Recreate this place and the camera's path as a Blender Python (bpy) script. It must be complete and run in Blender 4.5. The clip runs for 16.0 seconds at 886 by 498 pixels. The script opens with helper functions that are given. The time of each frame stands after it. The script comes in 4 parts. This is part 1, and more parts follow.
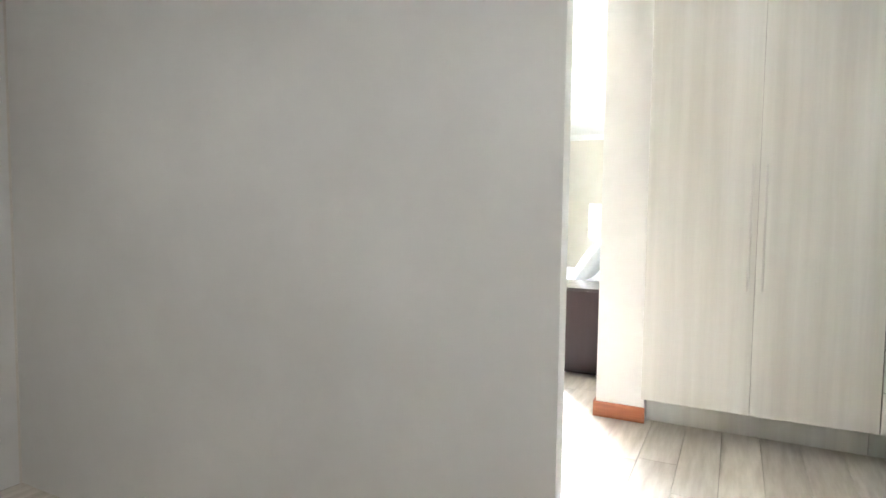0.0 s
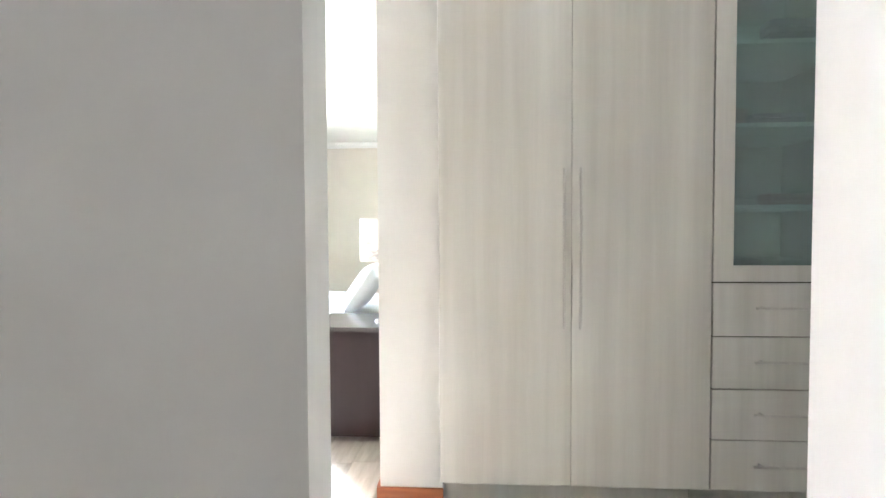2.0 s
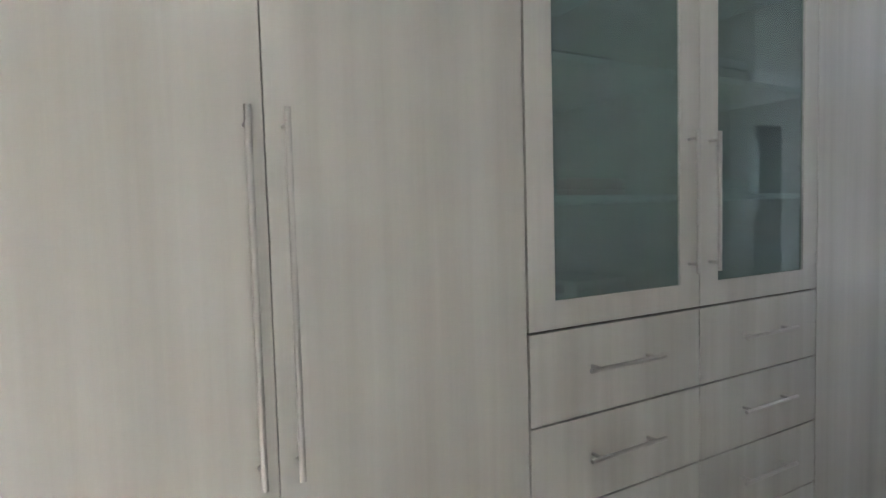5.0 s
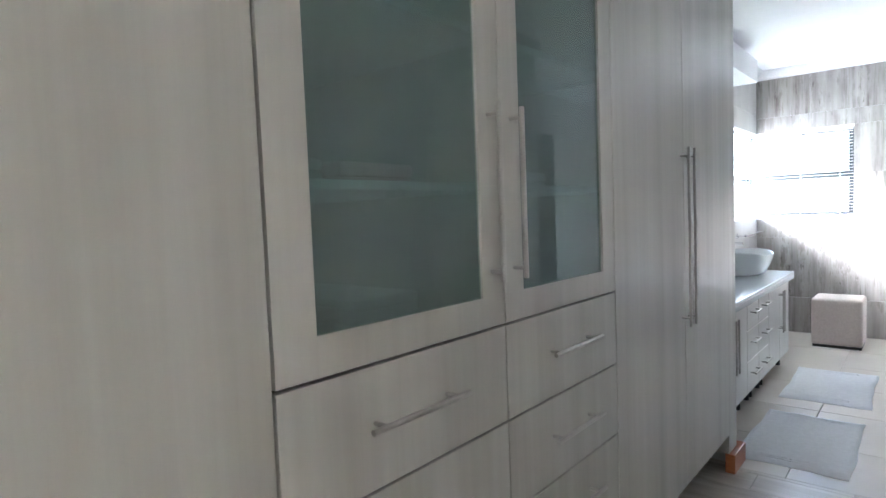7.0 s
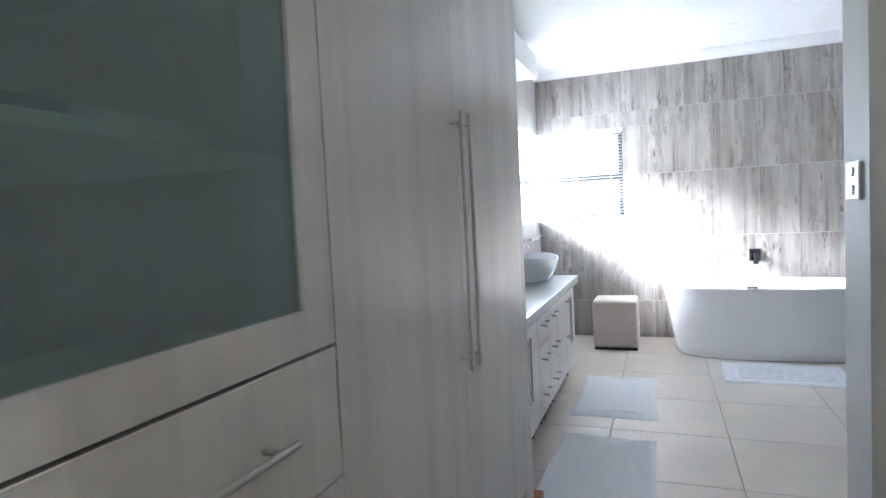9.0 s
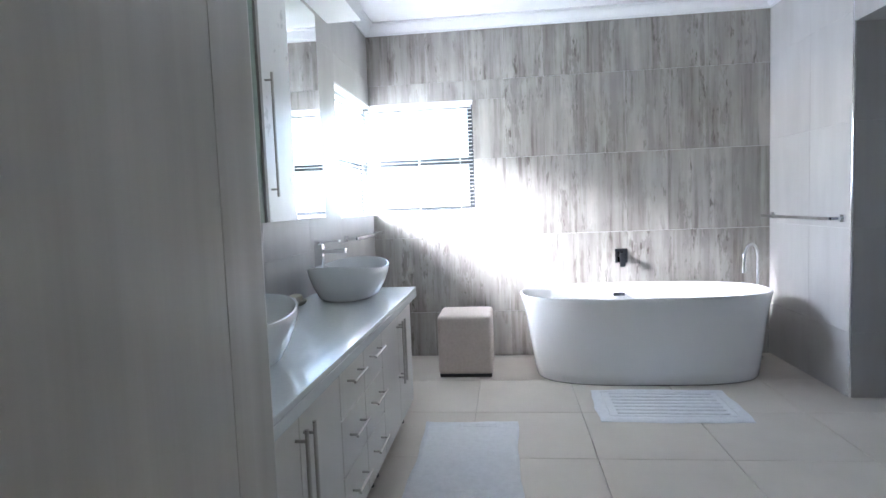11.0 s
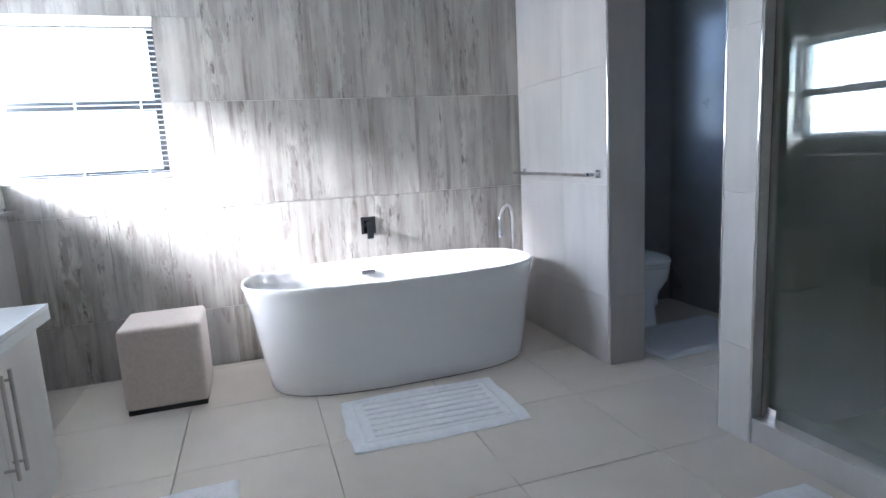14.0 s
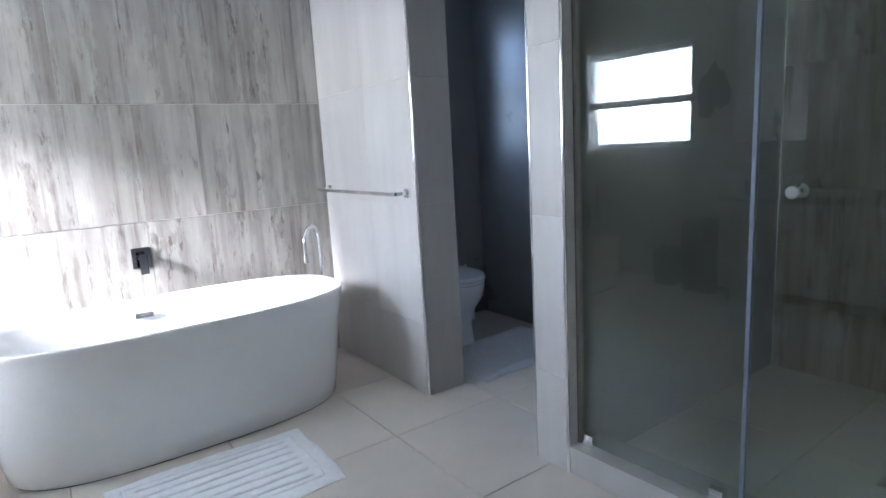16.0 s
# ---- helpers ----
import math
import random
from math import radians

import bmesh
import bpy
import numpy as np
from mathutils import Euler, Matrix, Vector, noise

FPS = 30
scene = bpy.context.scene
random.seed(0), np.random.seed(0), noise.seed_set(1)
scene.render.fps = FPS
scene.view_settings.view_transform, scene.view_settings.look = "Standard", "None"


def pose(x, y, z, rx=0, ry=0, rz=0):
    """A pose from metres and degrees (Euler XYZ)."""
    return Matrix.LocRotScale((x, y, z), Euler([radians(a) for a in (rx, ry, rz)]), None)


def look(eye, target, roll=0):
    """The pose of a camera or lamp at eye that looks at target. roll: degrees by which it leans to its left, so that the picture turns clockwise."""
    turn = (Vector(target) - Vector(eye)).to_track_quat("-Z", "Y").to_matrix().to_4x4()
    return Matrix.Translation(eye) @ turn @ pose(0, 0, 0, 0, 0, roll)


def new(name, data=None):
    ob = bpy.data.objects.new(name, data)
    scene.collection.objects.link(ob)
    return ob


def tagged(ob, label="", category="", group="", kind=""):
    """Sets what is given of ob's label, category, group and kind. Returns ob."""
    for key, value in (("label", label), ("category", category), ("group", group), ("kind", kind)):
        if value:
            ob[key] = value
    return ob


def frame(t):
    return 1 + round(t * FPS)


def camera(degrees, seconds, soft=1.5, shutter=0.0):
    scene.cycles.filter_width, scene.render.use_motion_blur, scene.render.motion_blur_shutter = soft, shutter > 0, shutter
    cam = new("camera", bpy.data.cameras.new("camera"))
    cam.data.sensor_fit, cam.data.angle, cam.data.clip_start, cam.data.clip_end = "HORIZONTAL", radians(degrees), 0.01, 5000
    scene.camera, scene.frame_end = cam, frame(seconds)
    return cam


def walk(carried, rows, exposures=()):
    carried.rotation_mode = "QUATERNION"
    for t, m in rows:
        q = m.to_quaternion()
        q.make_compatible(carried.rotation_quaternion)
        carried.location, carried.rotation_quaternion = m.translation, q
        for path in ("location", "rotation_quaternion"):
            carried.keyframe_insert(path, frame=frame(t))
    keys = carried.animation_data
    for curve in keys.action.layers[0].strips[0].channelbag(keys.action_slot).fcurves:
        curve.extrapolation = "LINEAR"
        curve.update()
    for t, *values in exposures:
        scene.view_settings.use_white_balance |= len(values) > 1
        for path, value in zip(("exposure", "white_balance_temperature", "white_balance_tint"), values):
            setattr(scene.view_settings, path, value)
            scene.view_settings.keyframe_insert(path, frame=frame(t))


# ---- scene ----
cam = camera(75.1, 16.0)
PATH = [
    (0, (1.097, 0.351, 1.248), (0.193, 2.13, 1.122), 0.7),
    (0.5, (1.045, 0.551, 1.259), (0.309, 2.408, 1.149), 0.5),
    (1, (0.98, 0.818, 1.259), (0.446, 2.744, 1.175), 0.2),
    (1.5, (0.91, 1.086, 1.261), (0.561, 3.054, 1.186), -0.0),
    (2, (0.837, 1.361, 1.282), (0.694, 3.354, 1.203), -0.3),
    (2.5, (0.770, 1.687, 1.297), (0.869, 3.681, 1.21), -0.6),
    (3, (0.757, 1.958, 1.307), (1.105, 3.924, 1.219), -1.0),
    (3.2, (0.765, 2.052, 1.307), (1.195, 4.004, 1.226), -1.1),
    (5.3, (0.987, 2.811, 1.326), (2.072, 4.487, 1.205), -1.8),
    (5.5, (1.001, 2.851, 1.321), (2.151, 4.483, 1.204), -2.0),
    (6, (1.042, 2.909, 1.303), (2.317, 4.446, 1.206), -2.3),
    (6.5, (1.145, 2.976, 1.302), (2.533, 4.412, 1.197), -2.4),
    (7, (1.295, 3.039, 1.297), (2.821, 4.327, 1.181), -2.2),
    (7.5, (1.445, 3.092, 1.282), (3.107, 4.199, 1.167), -2.4),
    (8, (1.655, 3.189, 1.269), (3.409, 4.144, 1.158), -2.8),
    (8.5, (1.876, 3.23, 1.247), (3.694, 4.055, 1.136), -2.8),
    (9, (2.135, 3.256, 1.249), (4.002, 3.963, 1.135), -2.9),
    (9.2, (2.25, 3.262, 1.244), (4.136, 3.917, 1.13), -2.6),
    (11.3, (3.551, 3.335, 1.197), (5.537, 3.492, 1.029), -2.4),
    (11.5, (3.643, 3.325, 1.202), (5.631, 3.436, 1.02), -2.5),
    (12, (3.863, 3.268, 1.196), (5.851, 3.235, 0.982), -2.6),
    (12.5, (4.036, 3.22, 1.181), (6.014, 3.04, 0.949), -2.7),
    (13, (4.158, 3.188, 1.17), (6.119, 2.894, 0.903), -2.8),
    (13.5, (4.259, 3.176, 1.178), (6.188, 2.748, 0.87), -2.8),
    (14, (4.308, 3.144, 1.182), (6.187, 2.539, 0.858), -3.1),
    (14.5, (4.377, 3.116, 1.19), (6.186, 2.332, 0.854), -3.3),
    (15, (4.437, 3.062, 1.21), (6.184, 2.15, 0.868), -3.2),
    (15.5, (4.5, 2.962, 1.232), (6.182, 1.937, 0.887), -3.5),
    (16, (4.563, 2.918, 1.25), (6.167, 1.775, 0.901), -3.2),
]
walk(cam, [(t, look(eye, target, roll)) for t, eye, target, roll in PATH],
     [(0, 5.3, 5850, 11), (1.5, 5.1, 5800, 13), (2.4, 4.85, 5800, 13), (3.2, 4.6, 5750, 13), (5.5, 4.5, 5650, 13), (9, 4.55, 5650, 15), (11.5, 3.97, 5650, 15), (13, 3.9, 5650, 15), (14.5, 3.98, 5650, 15), (16, 4.22, 5650, 15)])

# ---- light ----
world = bpy.data.worlds.new("sky")
scene.world = world
world.use_nodes = True
sky = world.node_tree.nodes.new("ShaderNodeTexSky")
sky.sky_type, sky.sun_disc = "NISHITA", False
sky.sun_elevation, sky.sun_rotation = radians(29), radians(-20)
world.node_tree.links.new(sky.outputs[0], world.node_tree.nodes["Background"].inputs[0])
world.node_tree.nodes["Background"].inputs[1].default_value = 0.11


def lamp(name, kind, m, energy, colour=(1, 1, 1), size=1.0, size_y=None):
    data = bpy.data.lights.new(name, kind)
    data.energy, data.color = energy, colour
    if kind == "AREA":
        data.shape, data.size, data.size_y = "RECTANGLE", size, size_y or size
    elif kind == "SUN":
        data.angle = size
    else:
        data.shadow_soft_size = size
    ob = new(name, data)
    ob.matrix_world = m
    return ob


lamp("sun", "SUN", look((0, 0, 0), (0.36, -1, -0.64)), 9.5, (1, 0.97, 0.93), radians(30))
lamp("sky_light_north", "AREA", look((7.50, 4.585, 1.57), (7.50, 3.4, 1.57)), 4.8, (0.87, 0.94, 1), 0.98, 0.84)
lamp("sky_light_east", "AREA", look((8.095, 4.03, 1.57), (7, 4.03, 1.57)), 0.9, (0.87, 0.94, 1), 0.90, 0.84)
lamp("sky_light_toilet", "AREA", look((8.095, 0.67, 1.66), (7, 0.45, 1.5)), 0.5, (0.42, 0.60, 1), 0.34, 0.90)
lamp("sky_light_bedroom", "AREA", look((-1.95, 6.75, 1.3), (0, 6.5, 1.0)), 1.8, (1, 0.98, 0.95), 2.2, 2.1)

# ---- materials ----


def material(name):
    m = bpy.data.materials.new(name)
    m.use_nodes = True
    return m, m.node_tree.nodes, m.node_tree.links


def set_in(node, **values):
    for key, value in values.items():
        node.inputs[key.replace("_", " ")].default_value = value


def rgb(c):
    return (*c, 1)


def surface(name, a, b, scale=6.0, stretch=(1, 1, 1), rough=0.5, rough_var=0.1, bump=0.05, fine=60.0, detail=5, metal=0.0,
            lo=0.3, hi=0.7, coat=0.0, spread=0.0, blotch=0.0, blotch_scale=1.3, spec=0.5):
    """Two tones mixed by stretched noise, large soft blotches over them, fine relief, and a different tone for each piece."""
    m, nodes, links = material(name)
    out = nodes["Principled BSDF"]
    geo, info = nodes.new("ShaderNodeTexCoord"), nodes.new("ShaderNodeObjectInfo")
    place = nodes.new("ShaderNodeNewGeometry")
    mapping = nodes.new("ShaderNodeVectorMath")
    mapping.operation = "MULTIPLY"
    mapping.inputs[1].default_value = stretch
    links.new(place.outputs["Position"], mapping.inputs[0])
    vec = mapping.outputs[0]
    if spread:
        shift = nodes.new("ShaderNodeVectorMath")
        shift.operation = "ADD"
        grow = nodes.new("ShaderNodeMath")
        grow.operation = "MULTIPLY"
        grow.inputs[1].default_value = 40
        links.new(info.outputs["Random"], grow.inputs[0])
        links.new(vec, shift.inputs[0])
        links.new(grow.outputs[0], shift.inputs[1])
        vec = shift.outputs[0]
    n1 = nodes.new("ShaderNodeTexNoise")
    set_in(n1, Scale=scale, Detail=detail, Roughness=0.6)
    links.new(vec, n1.inputs["Vector"])
    ramp = nodes.new("ShaderNodeMapRange")
    set_in(ramp, From_Min=lo, From_Max=hi)
    links.new(n1.outputs[0], ramp.inputs[0])
    mix = nodes.new("ShaderNodeMixRGB")
    mix.inputs[1].default_value, mix.inputs[2].default_value = rgb(a), rgb(b)
    links.new(ramp.outputs[0], mix.inputs[0])
    colour = mix.outputs[0]
    if blotch or spread:
        n3 = nodes.new("ShaderNodeTexNoise")
        set_in(n3, Scale=blotch_scale, Detail=3)
        links.new(place.outputs["Position"], n3.inputs["Vector"])
        r3 = nodes.new("ShaderNodeMapRange")
        set_in(r3, From_Min=0.3, From_Max=0.7, To_Min=1 - blotch, To_Max=1 + blotch)
        links.new(n3.outputs[0], r3.inputs[0])
        r4 = nodes.new("ShaderNodeMapRange")
        set_in(r4, To_Min=1 - spread, To_Max=1 + spread)
        links.new(info.outputs["Random"], r4.inputs[0])
        both = nodes.new("ShaderNodeMath")
        both.operation = "MULTIPLY"
        links.new(r3.outputs[0], both.inputs[0])
        links.new(r4.outputs[0], both.inputs[1])
        times = nodes.new("ShaderNodeVectorMath")
        times.operation = "SCALE"
        links.new(colour, times.inputs[0])
        links.new(both.outputs[0], times.inputs["Scale"])
        colour = times.outputs[0]
    links.new(colour, out.inputs["Base Color"])
    n2 = nodes.new("ShaderNodeTexNoise")
    set_in(n2, Scale=fine, Detail=4)
    links.new(mapping.outputs[0], n2.inputs["Vector"])
    rr = nodes.new("ShaderNodeMapRange")
    set_in(rr, To_Min=max(0.02, rough - rough_var), To_Max=rough + rough_var)
    links.new(n1.outputs[0], rr.inputs[0])
    links.new(rr.outputs[0], out.inputs["Roughness"])
    if bump:
        bp = nodes.new("ShaderNodeBump")
        set_in(bp, Strength=bump, Distance=0.01)
        links.new(n2.outputs[0], bp.inputs["Height"])
        links.new(bp.outputs[0], out.inputs["Normal"])
    set_in(out, Metallic=metal, Specular_IOR_Level=spec)
    out.inputs["Coat Weight"].default_value = coat
    return m


def pane(name, tint, clear, rough=0.0, body=None, sheen=0.045):
    """A thin pane: partly see-through, with gloss on it; body is the tone of its frosting."""
    m, nodes, links = material(name)
    out = nodes["Material Output"]
    p = nodes["Principled BSDF"]
    nodes.remove(p)
    see, gloss = nodes.new("ShaderNodeBsdfTransparent"), nodes.new("ShaderNodeBsdfGlossy")
    see.inputs[0].default_value = rgb(tint)
    gloss.inputs["Roughness"].default_value = rough
    base = see
    if body:
        frost, first = nodes.new("ShaderNodeBsdfDiffuse"), nodes.new("ShaderNodeMixShader")
        frost.inputs[0].default_value = rgb(body)
        first.inputs[0].default_value = clear
        links.new(frost.outputs[0], first.inputs[1])
        links.new(see.outputs[0], first.inputs[2])
        base = first
    facing, power, gain, last = nodes.new("ShaderNodeLayerWeight"), nodes.new("ShaderNodeMath"), nodes.new("ShaderNodeMapRange"), nodes.new("ShaderNodeMixShader")
    facing.inputs[0].default_value = 0.5
    power.operation, power.inputs[1].default_value = "POWER", 5.0
    links.new(facing.outputs["Facing"], power.inputs[0])
    set_in(gain, To_Min=sheen, To_Max=1.0)
    links.new(power.outputs[0], gain.inputs[0])
    links.new(gain.outputs[0], last.inputs[0])
    links.new(base.outputs[0], last.inputs[1])
    links.new(gloss.outputs[0], last.inputs[2])
    links.new(last.outputs[0], out.inputs[0])
    return m


def glow(name, colour, strength):
    m, nodes, links = material(name)
    set_in(nodes["Principled BSDF"], Base_Color=rgb(colour), Emission_Color=rgb(colour), Emission_Strength=strength)
    return m


def streaky(name, light, dark, along):
    """Printed weathered-plank tile: narrow upright boards in drifting tones, with torn dark streaks and flecks."""
    m, nodes, links = material(name)
    out = nodes["Principled BSDF"]
    place, info = nodes.new("ShaderNodeNewGeometry"), nodes.new("ShaderNodeObjectInfo")
    grow = nodes.new("ShaderNodeMath")
    grow.operation, grow.inputs[1].default_value = "MULTIPLY", 37.0
    links.new(info.outputs["Random"], grow.inputs[0])
    add = nodes.new("ShaderNodeVectorMath")
    add.operation = "ADD"
    links.new(place.outputs["Position"], add.inputs[0])
    links.new(grow.outputs[0], add.inputs[1])

    def field(sx, sz, scale, detail, lo, hi):
        mul = nodes.new("ShaderNodeVectorMath")
        mul.operation = "MULTIPLY"
        mul.inputs[1].default_value = (sx, 0.001, sz) if along == "x" else (0.001, sx, sz)
        links.new(add.outputs[0], mul.inputs[0])
        n = nodes.new("ShaderNodeTexNoise")
        set_in(n, Scale=scale, Detail=detail, Roughness=0.66)
        links.new(mul.outputs[0], n.inputs["Vector"])
        r = nodes.new("ShaderNodeMapRange")
        set_in(r, From_Min=lo, From_Max=hi)
        links.new(n.outputs[0], r.inputs[0])
        return r.outputs[0]

    board, cloud = field(1.0, 0.05, 11.0, 2, 0.36, 0.64), field(1.0, 0.40, 5.0, 6, 0.36, 0.66)
    streak, fleck = field(1.0, 0.05, 24.0, 8, 0.50, 0.62), field(1.0, 0.26, 30.0, 10, 0.56, 0.63)
    gate, peel = field(1.0, 0.16, 7.0, 4, 0.46, 0.60), field(1.0, 0.30, 17.0, 10, 0.50, 0.56)

    def mixed(fac, a, b):
        x = nodes.new("ShaderNodeMixRGB")
        for slot, v in ((0, fac), (1, a), (2, b)):
            if isinstance(v, tuple):
                x.inputs[slot].default_value = rgb(v)
            elif isinstance(v, float):
                x.inputs[slot].default_value = v
            else:
                links.new(v, x.inputs[slot])
        return x.outputs[0]

    def product(a, b):
        x = nodes.new("ShaderNodeMath")
        x.operation = "MULTIPLY"
        links.new(a, x.inputs[0])
        links.new(b, x.inputs[1])
        return x.outputs[0]

    def blend(k):
        return tuple((1 - k) * p + k * q for p, q in zip(light, dark))

    col = mixed(board, light, blend(0.42))
    col = mixed(cloud, col, mixed(0.5, col, blend(0.62)))
    col = mixed(product(peel, gate), col, blend(0.55))
    col = mixed(product(streak, cloud), col, blend(0.85))
    col = mixed(product(fleck, gate), col, blend(0.9))
    links.new(col, out.inputs["Base Color"])
    bp = nodes.new("ShaderNodeBump")
    set_in(bp, Strength=0.12, Distance=0.004)
    links.new(streak, bp.inputs["Height"])
    links.new(bp.outputs[0], out.inputs["Normal"])
    set_in(out, Roughness=0.42, Specular_IOR_Level=0.4)
    return m


PAINT = surface("wall_paint", (0.70, 0.69, 0.665), (0.745, 0.735, 0.71), 3, rough=0.6, bump=0.04, fine=90, blotch=0.03)
BED_PAINT = surface("bedroom_paint", (0.66, 0.62, 0.56), (0.70, 0.66, 0.60), 3, rough=0.7, bump=0.04, fine=90)
HALL_PAINT = surface("hall_white_paint", (0.70, 0.705, 0.73), (0.73, 0.735, 0.76), 3, rough=0.65, bump=0.03, fine=90, blotch=0.02)
WHITE_PAINT = surface("ceiling_paint", (0.82, 0.82, 0.82), (0.86, 0.86, 0.86), 4, rough=0.7, bump=0.03, fine=80)
MELAMINE = surface("pale_wood_melamine", (0.52, 0.50, 0.45), (0.66, 0.64, 0.59), 9, (1, 0.2, 0.035), rough=0.25, rough_var=0.05, bump=0.02, fine=80,
                   detail=6, spread=0.02, spec=0.7)
# Grey edge-strip tone; on the wardrobe carcass it paints shade between the doors.
EDGE = surface("grey_edge_gap_shade", (0.30, 0.28, 0.25), (0.36, 0.34, 0.31), 12, rough=0.6)
# Near-black tone that paints the shade in gaps between drawer and door fronts.
GAP_SHADE = surface("painted_gap_shade", (0.045, 0.038, 0.032), (0.06, 0.05, 0.042), 12, rough=0.8)
LAMINATE = surface("grey_oak_laminate", (0.44, 0.39, 0.32), (0.66, 0.61, 0.54), 5, (4.5, 0.5, 1), rough=0.33, bump=0.05, fine=50, detail=7, spread=0.10)
LAM_JOINT = surface("laminate_joint", (0.22, 0.19, 0.15), (0.26, 0.22, 0.18), 12, rough=0.7)
SKIRTING = surface("meranti_wood", (0.36, 0.10, 0.030), (0.48, 0.155, 0.055), 8, (0.6, 0.6, 9), rough=0.35, bump=0.05, fine=60, coat=0.2)
FLOOR_TILE = surface("beige_porcelain", (0.60, 0.545, 0.475), (0.67, 0.615, 0.545), 2.2, rough=0.36, rough_var=0.06, bump=0.015, fine=50, detail=6, spread=0.05, blotch=0.06)
GROUT = surface("grey_grout", (0.42, 0.38, 0.335), (0.48, 0.44, 0.395), 30, rough=0.9, bump=0.1)
WALL_GROUT = surface("pale_wall_grout", (0.64, 0.62, 0.59), (0.70, 0.68, 0.65), 30, rough=0.9, bump=0.1)
TILE_JOINT = surface("tile_joint", (0.45, 0.43, 0.405), (0.50, 0.48, 0.455), 30, rough=0.9, bump=0.1)
WALL_TILE = surface("pale_stone_tile", (0.43, 0.41, 0.385), (0.53, 0.51, 0.485), 5.0, (1, 1, 0.14), rough=0.4, bump=0.015, fine=40, detail=7, spread=0.03, blotch=0.07)
STREAK_Y = streaky("weathered_plank_tile", (0.49, 0.465, 0.43), (0.115, 0.098, 0.08), "y")
STREAK_X = streaky("weathered_plank_tile_shower", (0.58, 0.54, 0.48), (0.20, 0.16, 0.12), "x")
DARK_TILE = surface("slate_grey_tile", (0.27, 0.265, 0.26), (0.33, 0.325, 0.32), 2.5, rough=0.3, bump=0.02, fine=40, blotch=0.08)
ACRYLIC = surface("white_acrylic", (0.86, 0.86, 0.86), (0.88, 0.88, 0.88), 3, rough=0.16, rough_var=0.03, bump=0)
CERAMIC = surface("white_ceramic", (0.82, 0.84, 0.84), (0.85, 0.86, 0.86), 3, rough=0.08, rough_var=0.03, bump=0)
COUNTER = surface("pale_engineered_stone", (0.74, 0.78, 0.78), (0.79, 0.82, 0.82), 60, rough=0.15, rough_var=0.04, bump=0, detail=3)
VANITY = surface("cream_vanity_board", (0.68, 0.66, 0.62), (0.74, 0.72, 0.68), 8, (1, 1, 0.05), rough=0.35, bump=0.02, spread=0.015)
CHROME = surface("chrome", (0.80, 0.80, 0.82), (0.86, 0.86, 0.88), 8, rough=0.08, rough_var=0.03, bump=0, metal=1)
DARK_CHROME = surface("dark_chrome", (0.16, 0.165, 0.18), (0.22, 0.225, 0.24), 8, rough=0.16, bump=0, metal=1)
STEEL = surface("brushed_steel", (0.50, 0.48, 0.45), (0.60, 0.58, 0.54), 30, (1, 1, 0.1), rough=0.32, bump=0.02, metal=1)
FABRIC = surface("beige_upholstery", (0.58, 0.50, 0.45), (0.66, 0.58, 0.53), 60, rough=0.9, bump=0.25, fine=240, blotch=0.04)
COTTON = surface("white_cotton", (0.78, 0.79, 0.81), (0.86, 0.87, 0.89), 40, rough=0.95, bump=0.5, fine=220)
LINEN = surface("bed_linen", (0.80, 0.79, 0.78), (0.87, 0.86, 0.85), 12, rough=0.9, bump=0.15, fine=60)
PILLOW = surface("grey_pillow_cotton", (0.60, 0.61, 0.63), (0.68, 0.69, 0.71), 14, rough=0.9, bump=0.15, fine=80)
DARK_WOOD = surface("espresso_wood", (0.020, 0.011, 0.012), (0.032, 0.019, 0.019), 7, (1, 1, 0.1), rough=0.45, bump=0.03, spec=0.25)
TOP_GLOSS = surface("espresso_top", (0.05, 0.045, 0.045), (0.06, 0.052, 0.05), 8, rough=0.15, bump=0)
CURTAIN = surface("patterned_curtain", (0.70, 0.66, 0.64), (0.82, 0.80, 0.78), 9, (1, 1, 2.2), rough=0.9, bump=0.1, lo=0.45, hi=0.55)
SHADE = surface("printed_lampshade", (0.55, 0.54, 0.54), (0.84, 0.83, 0.81), 16, (1, 1, 2), rough=0.85, bump=0.05, lo=0.40, hi=0.46)
SLAT = surface("aluminium_slat", (0.48, 0.49, 0.50), (0.54, 0.55, 0.56), 10, rough=0.4, bump=0)
FRAME = surface("window_aluminium", (0.035, 0.04, 0.045), (0.05, 0.055, 0.06), 10, rough=0.45, bump=0)
WHITE_FRAME = surface("white_window_aluminium", (0.72, 0.72, 0.71), (0.78, 0.78, 0.77), 10, rough=0.4, bump=0)
PLASTIC = surface("white_plastic", (0.80, 0.80, 0.79), (0.84, 0.84, 0.83), 8, rough=0.3, bump=0)
BLACK = surface("black_plastic", (0.02, 0.02, 0.02), (0.03, 0.03, 0.03), 8, rough=0.5, bump=0)
SOAP = surface("cream_soap", (0.66, 0.62, 0.47), (0.74, 0.70, 0.56), 14, rough=0.5, bump=0.1)
CREAM_NET = surface("cream_washing_net", (0.66, 0.63, 0.55), (0.74, 0.71, 0.63), 40, rough=0.9, bump=0.3, fine=200)
GREENISH = surface("soap_dish_stone", (0.42, 0.43, 0.33), (0.52, 0.53, 0.42), 20, rough=0.4, bump=0.05)
GRASS = surface("lawn", (0.16, 0.18, 0.08), (0.22, 0.24, 0.12), 3, rough=0.95, bump=0.3)
PLASTER = surface("pale_backdrop_plaster", (0.74, 0.72, 0.68), (0.80, 0.78, 0.74), 3, rough=0.9, bump=0.05)
